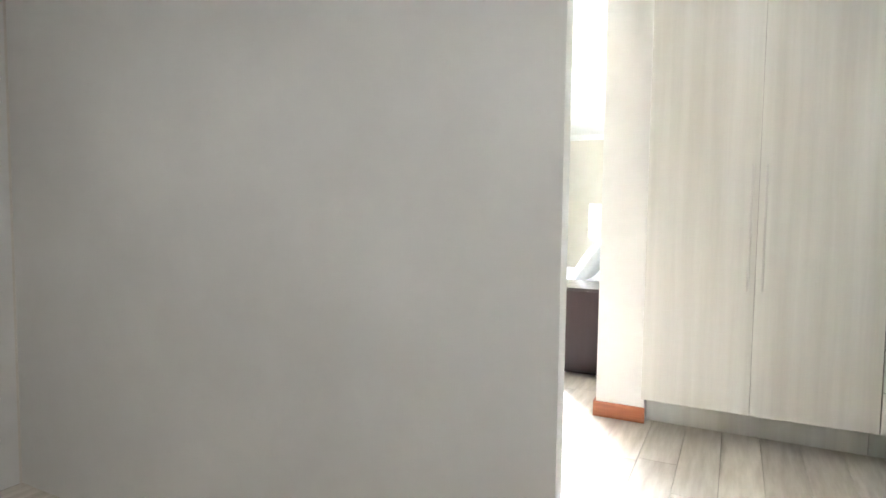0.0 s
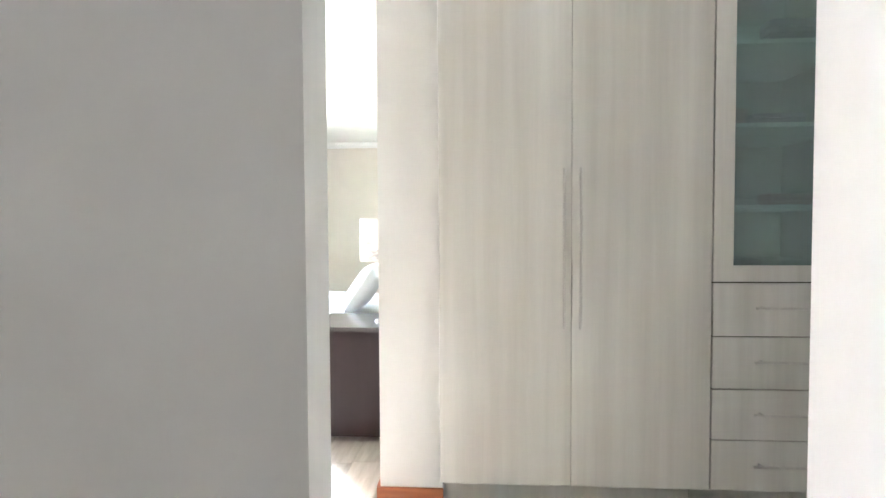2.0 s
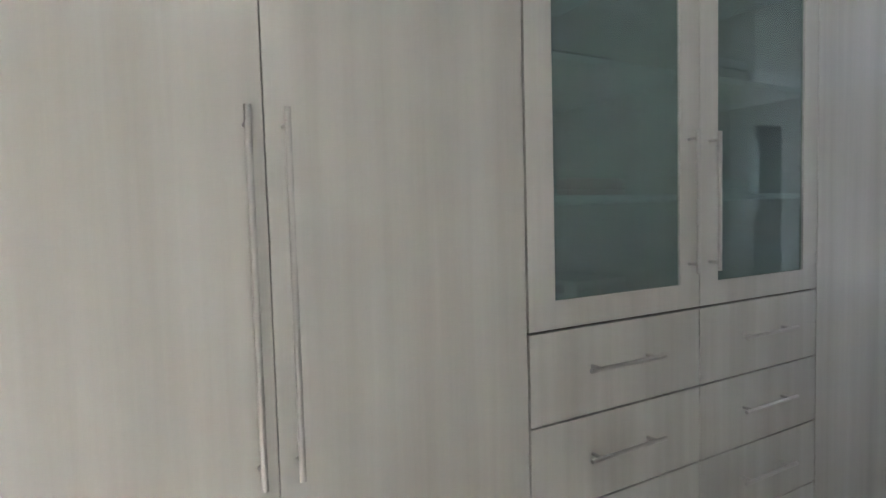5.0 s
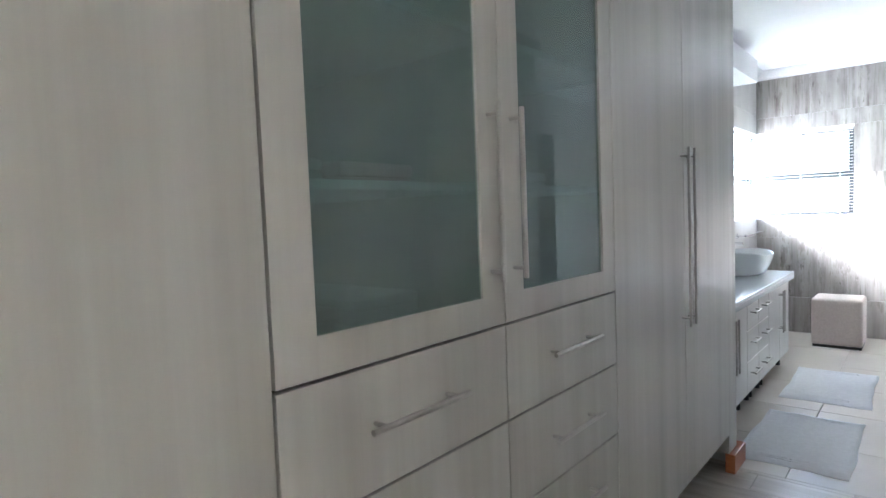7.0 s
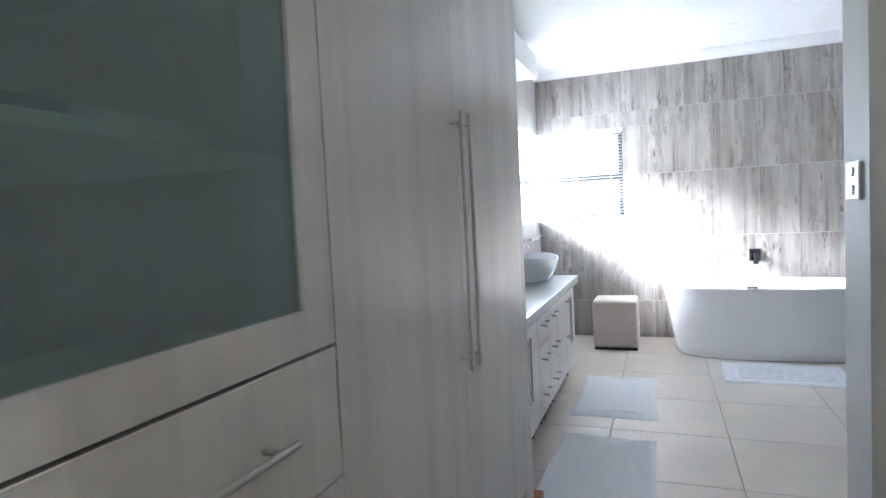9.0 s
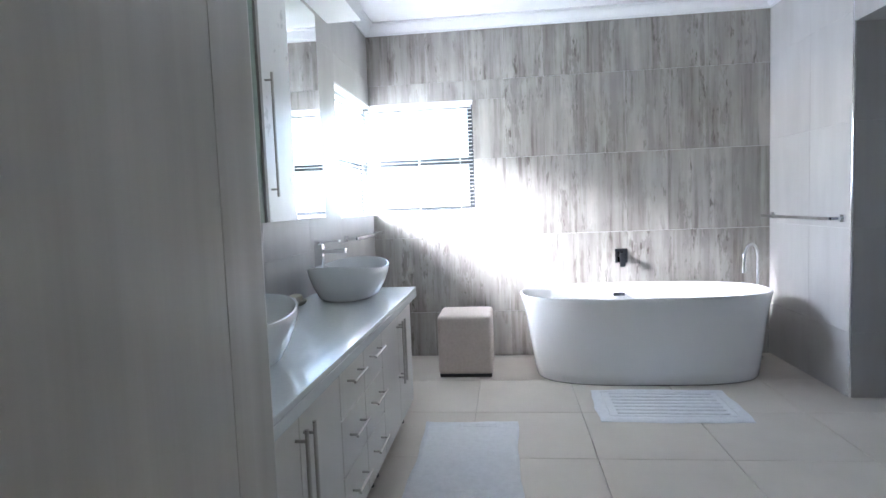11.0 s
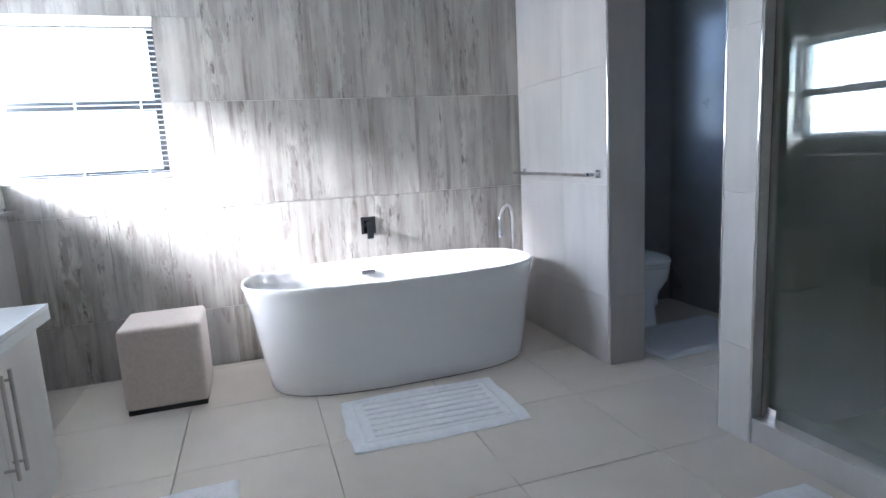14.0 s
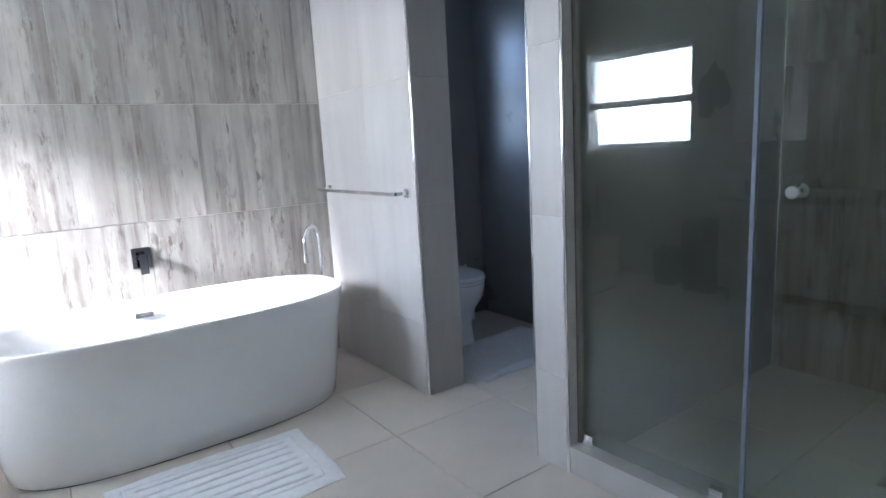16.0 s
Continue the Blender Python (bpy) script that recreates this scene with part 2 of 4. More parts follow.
FOLDED = [surface("folded_cloth_" + n, a, b, 12, rough=0.9, bump=0.1) for n, a, b in (
    ("white", (0.6, 0.62, 0.63), (0.7, 0.72, 0.73)), ("rust", (0.5, 0.2, 0.12), (0.56, 0.25, 0.16)), ("navy", (0.06, 0.09, 0.13), (0.09, 0.12, 0.17)),
    ("grey", (0.3, 0.33, 0.34), (0.38, 0.41, 0.42)), ("rose", (0.5, 0.22, 0.25), (0.56, 0.28, 0.3)))]
FROST = pane("frosted_green_glass", (0.66, 0.82, 0.78), 0.66, 0.012, (0.40, 0.47, 0.455), 0.06)
FROST_CAB = pane("frosted_mint_glass", (0.6, 0.78, 0.66), 0.2, 0.12, (0.50, 0.59, 0.50))
CLEAR = pane("shower_glass", (0.84, 0.88, 0.85), 1.0, sheen=0.06)
WINDOW = pane("window_glass", (0.96, 0.98, 0.98), 1.0)
MIRROR = surface("mirror_silver", (0.86, 0.88, 0.88), (0.87, 0.89, 0.89), 3, rough=0.012, rough_var=0.004, bump=0, metal=1)
BULB = glow("downlight_bulb", (1, 0.93, 0.82), 8)

# ---- building helpers ----
ORIGIN = {}


def cube(bm, x0, x1, y0, y1, z0, z1, bevel=0.0, segments=2):
    made = bmesh.ops.create_cube(bm, size=1)["verts"]
    for v in made:
        v.co = Vector(((x0 + x1) / 2 + v.co.x * (x1 - x0), (y0 + y1) / 2 + v.co.y * (y1 - y0), (z0 + z1) / 2 + v.co.z * (z1 - z0)))
    if bevel:
        edges = list({e for v in made for e in v.link_edges})
        bmesh.ops.bevel(bm, geom=edges, offset=bevel, segments=segments, profile=0.6, affect="EDGES")
    return bm


def rod(bm, p, q, r, n=14, r2=None):
    p, q = Vector(p), Vector(q)
    made = bmesh.ops.create_cone(bm, cap_ends=True, segments=n, radius1=r, radius2=r if r2 is None else r2, depth=(q - p).length)["verts"]
    m = Matrix.Translation((p + q) / 2) @ (q - p).to_track_quat("Z", "Y").to_matrix().to_4x4()
    bmesh.ops.transform(bm, matrix=m, verts=made)
    return bm


def tube(bm, points, r, n=12):
    """A round bar along a chain of points."""
    pts = [Vector(p) for p in points]
    rings = []
    side = None
    for i, p in enumerate(pts):
        d = (pts[min(i + 1, len(pts) - 1)] - pts[max(i - 1, 0)]).normalized()
        if side is None:
            side = d.orthogonal().normalized()
        side = (side - d * side.dot(d)).normalized()
        up = d.cross(side)
        rings.append([bm.verts.new(p + r * (math.cos(a) * side + math.sin(a) * up)) for a in (2 * math.pi * k / n for k in range(n))])
    for a, b in zip(rings, rings[1:]):
        for k in range(n):
            bm.faces.new((a[k], a[(k + 1) % n], b[(k + 1) % n], b[k]))
    bm.faces.new(rings[0][::-1])
    bm.faces.new(rings[-1])
    return bm


def loft(bm, loops, close_top=True, close_bottom=True):
    """Skins closed loops of equal length into a solid."""
    rings = [[bm.verts.new(p) for p in loop] for loop in loops]
    n = len(rings[0])
    for a, b in zip(rings, rings[1:]):
        for k in range(n):
            bm.faces.new((a[k], a[(k + 1) % n], b[(k + 1) % n], b[k]))
    if close_bottom:
        bm.faces.new(rings[0][::-1])
    if close_top:
        bm.faces.new(rings[-1])
    return bm


def oval(cx, cy, z, rx, ry, n=48, power=2.0):
    """A closed superellipse."""
    pts = []
    for k in range(n):
        a = 2 * math.pi * k / n
        c, s = math.cos(a), math.sin(a)
        pts.append((cx + rx * math.copysign(abs(c) ** (2 / power), c), cy + ry * math.copysign(abs(s) ** (2 / power), s), z))
    return pts


def mesh_object(name, bm, mat, origin, smooth=False):
    bmesh.ops.recalc_face_normals(bm, faces=bm.faces)
    bmesh.ops.translate(bm, verts=bm.verts, vec=-Vector(origin))
    data = bpy.data.meshes.new(name)
    bm.to_mesh(data)
    bm.free()
    data.materials.append(mat)
    if smooth:
        data.polygons.foreach_set("use_smooth", [True] * len(data.polygons))
        data.set_sharp_from_angle(angle=radians(40))
    ob = new(name, data)
    return ob


def part(name, bm, mat, parent, label="", smooth=False):
    """One mesh under a thing or a part; its shape is given in world metres."""
    ob = mesh_object(name, bm, mat, ORIGIN[parent], smooth)
    ob.parent = parent
    ORIGIN[ob] = ORIGIN[parent]
    return tagged(ob, label)


def thing(name, place, label, category, group=""):
    ob = new(name)
    ob.empty_display_size = 0.1
    ob.location = place
    ORIGIN[ob] = Vector(place)
    return tagged(ob, label, category, group)


def solid(name, bm, mat, label, category, kind="", group="", smooth=False, origin=None):
    """A thing or a piece of the setting that is one mesh."""
    o = Vector(origin) if origin else Vector((0, 0, 0))
    ob = mesh_object(name, bm, mat, o, smooth)
    ob.location = o
    ORIGIN[ob] = o
    return tagged(ob, label, category, group, kind)


def fresh():
    return bmesh.new()


def slab(name, x0, x1, y0, y1, z0, z1, mat, label, category):
    return solid(name, cube(fresh(), x0, x1, y0, y1, z0, z1), mat, label, category, "structure")


PIECES = {}


def piece(name, parent, mat, x0, x1, y0, y1, z0, z1, bevel=0.002, jitter=0.0):
    """A tile or plank; alike ones share their mesh."""
    size = (round(x1 - x0, 3), round(y1 - y0, 3), round(z1 - z0, 3))
    key = (name, mat.name, size)
    if key not in PIECES:
        bm = cube(fresh(), -size[0] / 2, size[0] / 2, -size[1] / 2, size[1] / 2, -size[2] / 2, size[2] / 2, bevel, 1)
        data = bpy.data.meshes.new(name)
        bm.to_mesh(data)
        bm.free()
        data.materials.append(mat)
        PIECES[key] = data
    ob = new(name, PIECES[key])
    ob.parent = parent
    ob.location = Vector(((x0 + x1) / 2, (y0 + y1) / 2, (z0 + z1) / 2)) - ORIGIN[parent]
    return ob

# ---- structure ----
CEIL = 2.61
slab("floor_bedroom", -1.9, 4.33, -1.2, 10.6, -0.15, -0.012, LAM_JOINT, "grey oak laminate plank floor of bedroom and dressing passage", "floor")
slab("floor_bathroom", 4.33, 8.13, -0.45, 4.62, -0.15, -0.012, GROUT, "large beige porcelain tiles with thin grout joints", "floor")
slab("ceiling_bedroom", -1.9, 4.33, -1.2, 10.6, CEIL, CEIL + 0.15, WHITE_PAINT, "plain white plaster ceiling of bedroom and passage", "ceiling")
slab("ceiling_bathroom", 4.33, 8.13, -0.45, 4.62, CEIL, CEIL + 0.15, WHITE_PAINT, "plain white plaster ceiling of the bathroom", "ceiling")

# bathroom shell
WX, WY, SY = 7.905, 4.385, 1.40           # faces of the east, north and rail walls
wall_east = solid("wall_east", cube(cube(cube(cube(cube(cube(cube(fresh(), WX + 0.012, 8.13, -0.45, 0.465, 0, CEIL), WX + 0.012, 8.13, 0.465, 0.87, 0, 1.18), WX + 0.012, 8.13, 0.465, 0.87, 2.15, CEIL),
                  WX + 0.012, 8.13, 0.87, 3.575, 0, CEIL), WX + 0.012, 8.13, 3.575, 4.62, 0, 1.14),
                  WX + 0.012, 8.13, 3.575, 4.62, 2.0, CEIL), 8.06, 8.13, 4.55, 4.62, 1.14, 2.0), WALL_GROUT, "bathroom wall clad in weathered plank-print tiles around a corner window", "wall", "structure")
wall_north = solid("wall_north", cube(cube(cube(fresh(), 4.42, 6.99, WY + 0.012, 4.62, 0, CEIL), 6.99, WX + 0.012, WY + 0.012, 4.62, 0, 1.14),
                   6.99, WX + 0.012, WY + 0.012, 4.62, 2.0, CEIL), TILE_JOINT, "bathroom wall clad in pale stone tiles behind the vanity", "wall", "structure")
wall_rail = solid("wall_rail", cube(fresh(), 6.896, WX + 0.012, 1.175, SY - 0.012, 0, CEIL), TILE_JOINT, "short pale tiled wall beside the bath carrying a towel rail", "wall", "structure")
wall_pillar = solid("wall_pillar", cube(fresh(), 5.962, 6.105, -0.2, SY - 0.012, 0, CEIL), TILE_JOINT, "narrow tiled pier between shower and toilet", "wall", "structure")
slab("wall_toilet_south", 6.105, 7.917, 0.0, 0.19, 0, CEIL, DARK_TILE, "slate grey tiled wall of the toilet recess", "wall")
slab("wall_toilet_lining", 7.877, 7.917, 0.19, 1.175, 0, 1.18, DARK_TILE, "slate grey tiled wall behind the toilet under a small window", "wall")
solid("wall_toilet_upper", cube(cube(cube(fresh(), 7.877, 7.917, 0.87, 1.175, 1.18, 2.15), 7.877, 7.917, 0.19, 1.175, 2.15, CEIL), 7.877, 7.917, 0.19, 0.465, 1.18, 2.15),
      DARK_TILE, "slate grey tiled wall around a small toilet window", "wall", "structure")
slab("wall_toilet_side", 6.105, 6.118, 0.19, 1.30, 0, CEIL, DARK_TILE, "slate grey tiled side wall of the toilet recess", "wall")
slab("wall_toilet_back", 6.90, 7.877, 1.160, 1.174, 0, CEIL, DARK_TILE, "slate grey tiled back of the rail wall", "wall")
slab("lintel_toilet", 6.105, 6.896, 1.175, SY, 2.12, CEIL, WALL_TILE, "plain tiled bulkhead over the toilet opening", "wall")
wall_shower = solid("wall_shower", cube(fresh(), 4.33, 5.962, -0.35, -0.21, 0, CEIL), WALL_GROUT, "shower back wall clad in weathered plank-print tiles", "wall", "structure")
slab("wall_shower_side", 5.950, 5.962, -0.2, 1.34, 0, CEIL, DARK_TILE, "grey tiled side wall of the shower", "wall")
slab("wall_bath_west", 4.09, 4.33, -0.35, 2.70, 0, CEIL, PAINT, "painted wall at the bathroom doorway with a rounded corner", "wall")
slab("wall_shower_return", 4.33, 4.64, 1.20, SY, 0, CEIL, WALL_TILE, "pale tiled wall return beside the shower door", "wall")
kerb = solid("shower_kerb", cube(fresh(), 4.60, 5.95, 1.215, SY - 0.008, 0, 0.105), WALL_TILE, "raised pale tiled shower kerb", "kerb", "structure", origin=(5.95, SY - 0.008, 0))
kerb.rotation_euler = (0, 0, radians(2.9))
slab("wall_nib", 4.368, 4.42, 3.785, 4.62, 0, CEIL, PAINT, "painted wall nib at the end of the wardrobes", "wall")

# dressing passage and bedroom shell
slab("wall_passage_south", 1.78, 4.09, 1.90, 2.05, 0, CEIL, PAINT, "painted passage wall facing the wardrobes", "wall")
slab("wall_hall_east", 1.625, 1.78, -1.2, 2.81, 0, CEIL, HALL_PAINT, "bright white painted hall wall with a square corner", "wall")
slab("wall_hall_west", -1.9, 0.711, 1.76, 1.82, 0, CEIL, PAINT, "warm grey painted wall beside the hall opening", "wall")
slab("wall_hall_back", -1.9, 1.78, -1.2, -1.05, 0, CEIL, PAINT, "painted wall at the back of the hall", "wall")
slab("wall_hall_outer", -1.9, -1.75, -1.05, 1.75, 0, CEIL, PAINT, "painted side wall of the hall", "wall")
slab("wall_wardrobe_end", 0.36, 0.645, 3.93, 4.62, 0, CEIL, PAINT, "white painted wall end beside the wardrobe", "wall")
slab("wall_bed_head", 0.50, 0.645, 4.62, 10.45, 0, CEIL, BED_PAINT, "beige painted wall behind the bed head", "wall")
slab("wall_behind_wardrobe", 0.645, 4.368, 4.45, 4.62, 0, CEIL, PAINT, "painted wall behind the wardrobes", "wall")
slab("wall_bedroom_north", -1.9, 0.5, 10.45, 10.6, 0, CEIL, BED_PAINT, "beige painted far bedroom wall", "wall")
solid("wall_bedroom_west", cube(cube(cube(cube(fresh(), -1.9, -1.75, 1.75, 5.6, 0, CEIL), -1.9, -1.75, 7.9, 10.45, 0, CEIL), -1.9, -1.75, 5.6, 7.9, 2.3, CEIL),
      -1.9, -1.75, 5.6, 7.9, 0, 0.12), BED_PAINT, "beige bedroom wall with a wide bright window", "wall", "structure")


def cornice(name, x0, y0, x1, y1, nx, ny):
    """Stepped plaster cornice along a wall; (nx, ny) points into the room."""
    bm = fresh()
    prof = ((0, 0.085), (0.012, 0.085), (0.014, 0.070), (0.030, 0.060), (0.050, 0.030), (0.056, 0.014), (0.078, 0.012), (0.078, 0), (0, 0))
    rows = [[bm.verts.new((x + nx * a, y + ny * a, CEIL - b)) for a, b in prof] for x, y in ((x0, y0), (x1, y1))]
    for k in range(len(prof)):
        j = (k + 1) % len(prof)
        bm.faces.new((rows[0][k], rows[0][j], rows[1][j], rows[1][k]))
    bm.faces.new(rows[0][::-1])
    bm.faces.new(rows[1])
    return solid(name, bm, WHITE_PAINT, "white stepped plaster cornice under the ceiling", "cornice", "structure")


cornice("cornice_east", WX, 1.40, WX, WY, -1, 0)
cornice("cornice_north", 4.42, WY, WX, WY, 0, -1)
cornice("cornice_rail", 6.12, SY, WX, SY, 0, 1)
cornice("cornice_shower", 4.33, SY, 6.119, SY, 0, 1)
cornice("cornice_bed_north", -1.75, 10.45, 0.5, 10.45, 0, -1)
cornice("cornice_bed_west", -1.75, 1.75, -1.75, 10.45, 1, 0)
cornice("cornice_bed_head", 0.5, 4.62, 0.5, 10.45, -1, 0)
cornice("cornice_wall_end", 0.36, 3.93, 0.645, 3.93, 0, -1)


def skirting(name, x0, x1, y0, y1, label="varnished red-brown wooden skirting board"):
    bm = cube(fresh(), x0, x1, y0, y1, 0, 0.094, 0.004)
    return solid(name, bm, SKIRTING, label, "skirting", "structure")


skirting("baseboard_wall_end", 0.345, 0.65, 3.912, 3.93)
skirting("baseboard_wall_side", 0.342, 0.36, 3.93, 4.62)
skirting("baseboard_nib", 4.235, 4.442, 3.738, 3.784)
skirting("baseboard_nib_side", 4.421, 4.442, 3.785, 3.90)
skirting("baseboard_passage", 1.80, 4.09, 2.05, 2.068)
skirting("baseboard_hall", 1.607, 1.625, -1.05, 2.80)

# chrome corner trims of the tiled piers
for n, (x, y) in enumerate(((6.888, SY - 0.004), (6.113, SY - 0.004), (5.953, SY - 0.004))):
    solid("corner_trim", rod(fresh(), (x, y, 0.003), (x, y, CEIL - 0.09), 0.007, 10), CHROME, "thin chrome corner trim on tiled pier", "trim", "structure", smooth=True)

# outside
slab("ground", -60, 70, -60, 70, -0.5, -0.3, GRASS, "flat sunlit garden ground outside", "ground")
# Added wall: a bright backdrop outside the windows, not a known part of the garden.
slab("garden_wall", 5.0, 16.0, 11.6, 11.8, -0.3, 1.6, PLASTER, "pale wall added outside as a bright backdrop behind the blinds", "wall")


# ---- windows with blinds ----
def window(name, axis, at, lo, hi, z0, z1, out, label, metal=None):
    """A frame with a mid rail and two panes. axis: the way it runs; at: its place across; out: towards the outside."""
    if axis == "x":
        box = lambda bm, a, b, c, d, e, f, bv=0.0: cube(bm, a, b, min(at + out * c, at + out * d), max(at + out * c, at + out * d), e, f, bv)
        base = ((lo + hi) / 2, at, z0)
    else:
        box = lambda bm, a, b, c, d, e, f, bv=0.0: cube(bm, min(at + out * c, at + out * d), max(at + out * c, at + out * d), a, b, e, f, bv)
        base = (at, (lo + hi) / 2, z0)
    win = thing(name, base, label, "window")
    tagged(win, kind="structure")
    f = 0.048
    bm = fresh()
    for a, b, c, d in ((lo, lo + f, z0, z1), (hi - f, hi, z0, z1), (lo + f, hi - f, z0, z0 + f), (lo + f, hi - f, z1 - f, z1)):
        box(bm, a, b, 0, 0.05, c, d, 0.004)
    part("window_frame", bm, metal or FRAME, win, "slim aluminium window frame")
    mid = z0 + 0.47 * (z1 - z0)
    part("glazing_bar", box(fresh(), lo + f, hi - f, 0.005, 0.045, mid - 0.03, mid + 0.03, 0.003), metal or FRAME, win)
    for c, d in ((z0 + f, mid - 0.03), (mid + 0.03, z1 - f)):
        glass = part("pane", box(fresh(), lo + f, hi - f, 0.022, 0.027, c, d), WINDOW, win, "clear glass pane")
        glass.visible_shadow = False
    return win


def blind(axis, at, lo, hi, z0, z1, tilt, label):
    """A venetian blind: head rail, one object for each slat, cords and bottom rail."""
    base = ((lo + hi) / 2, at, z1) if axis == "x" else (at, (lo + hi) / 2, z1)
    top = thing("venetian_blind", base, label, "blind", "venetian blinds")

    def box(bm, a, b, c, d, e, f, bv=0.0):
        return cube(bm, a, b, at + c, at + d, e, f, bv) if axis == "x" else cube(bm, at + c, at + d, a, b, e, f, bv)

    part("head_rail", box(fresh(), lo, hi, -0.014, 0.014, z1 - 0.028, z1, 0.002), SLAT, top)
    part("bottom_rail", box(fresh(), lo, hi, -0.012, 0.012, z0, z0 + 0.014, 0.003), SLAT, top)
    bm = fresh()
    w, s = 0.0135, math.sin(tilt)
    c = math.cos(tilt)
    n = 4
    for t in (0, 1):
        x = (hi - lo) * (t - 0.5)
        for k in range(n + 1):
            u = -w + 2 * w * k / n
            lift = 0.0022 * (1 - (u / w) ** 2)
            p = (u * c - lift * s, u * s + lift * c)
            bm.verts.new((x, p[0], p[1]) if axis == "x" else (p[0], x, p[1]))
    bm.verts.ensure_lookup_table()
    for k in range(n):
        bm.faces.new((bm.verts[k], bm.verts[k + 1], bm.verts[n + 2 + k], bm.verts[n + 1 + k]))
    data = bpy.data.meshes.new("slat")
    bm.to_mesh(data)
    bm.free()
    data.materials.append(SLAT)
    count = int((z1 - z0 - 0.05) / 0.0275)
    for k in range(count):
        ob = new("slat", data)
        ob.parent = top
        z = z1 - 0.042 - k * (z1 - z0 - 0.065) / (count - 1)
        ob.location = Vector((base[0], base[1], z)) - ORIGIN[top]
    for f in (0.12, 0.5, 0.88):
        x = lo + f * (hi - lo)
        for d in (-0.0135, 0.0135):
            p, q = ((x, at + d, z0), (x, at + d, z1 - 0.02)) if axis == "x" else ((at + d, x, z0), (at + d, x, z1 - 0.02))
            part("cord", rod(fresh(), p, q, 0.002, 5), SLAT, top)
    return top


window("window_1", "x", 4.50, 6.99, 8.06, 1.14, 2.0, 1, "aluminium corner window over the vanity side")
window("window_2", "y", 8.02, 3.575, 4.50, 1.14, 2.0, 1, "aluminium corner window beside the bath")
blind("x", 4.455, 7.0, 7.955, 1.15, 1.99, radians(-1), "slim white aluminium venetian blind with open slats")
blind("y", 7.975, 3.585, 4.44, 1.15, 1.99, radians(-8), "slim white aluminium venetian blind with open slats")
window("window_3", "y", 8.02, 0.465, 0.87, 1.18, 2.15, 1, "small toilet window with a blind")
blind("y", 7.975, 0.47, 0.865, 1.19, 2.14, radians(25), "small white aluminium venetian blind in the toilet window")
window("window_4", "y", -1.82, 5.6, 7.9, 0.12, 2.3, -1, "wide bright bedroom window behind curtains", WHITE_FRAME)
for nm, a in (("sill_north", (6.99, WX, WY - 0.004, 4.50, 1.14, 1.152)), ("sill_east", (WX - 0.004, 8.02, 3.575, WY, 1.14, 1.152))):
    solid("trim_" + nm, cube(fresh(), *a, 0.003), WHITE_PAINT, "white painted window sill", "sill", "structure")
for a in ((6.985, WX + 0.02, WY - 0.003, 4.50, 1.985, 2.0), (WX - 0.003, 8.02, 3.570, WY + 0.02, 1.985, 2.0)):
    solid("trim_head", cube(fresh(), *a), WHITE_PAINT, "white window reveal", "trim", "structure")


# ---- wardrobes ----
FY = 3.76          # front of the wardrobe doors


def bar_handle(parent, x0, x1, z0, z1, y, r=0.006, feet=0.12, name="handle"):
    """A steel bar on two pegs, standing off the front at y."""
    d = 0.032
    bm = rod(fresh(), (x0, y - d, z0), (x1, y - d, z1), r)
    h = part(name, bm, STEEL, parent, "brushed steel bar handle", True)
    for f in (feet, 1 - feet):
        p = Vector((x0 + f * (x1 - x0), y, z0 + f * (z1 - z0)))
        part("peg", rod(fresh(), p, (p.x, y - d, p.z), 0.0045, 10), STEEL, h, "", True)
    return h


def door_leaf(parent, x0, x1, z0, z1, y=FY, mat=MELAMINE, t=0.018, name="door", gx=0.0011, gz=0.0015):
    return part(name, cube(fresh(), x0 + gx, x1 - gx, y, y + t, z0 + gz, z1 - gz, 0.0012, 1), mat, parent)


def wardrobe(x0, xm, x1, hz, label, gap=0.033):
    w = thing("wardrobe", ((x0 + x1) / 2, 4.1, 0), label, "wardrobe", "built-in wardrobes")
    part("carcass", cube(fresh(), x0, x1, FY + 0.020, 4.44, 0.19, 2.52), EDGE, w, "grey-brown board carcass painting shade into the door gaps")
    part("plinth", cube(fresh(), x0, x1, 4.00, 4.017, 0.0, 0.19), MELAMINE, w, "recessed pale wood plinth")
    for a, b, hx in ((x0, xm, xm - gap), (xm, x1, xm + gap)):
        d = door_leaf(w, a, b, 0.192, 2.51)
        bar_handle(d, hx, hx, hz[0], hz[1], FY, feet=0.045)
    return w


wardrobe(0.648, 1.195, 1.757, (0.86, 1.515), "tall wardrobe with two pale wood-grain doors and steel handles")
right = wardrobe(2.949, 3.595, 4.225, (0.838, 1.518), "tall pale wood-grain wardrobe beside the bathroom doorway", 0.033)
part("end_panel", cube(fresh(), 4.229, 4.366, FY + 0.002, 4.44, 0.098, 2.51, 0.0015), MELAMINE, right, "pale wood filler panel")


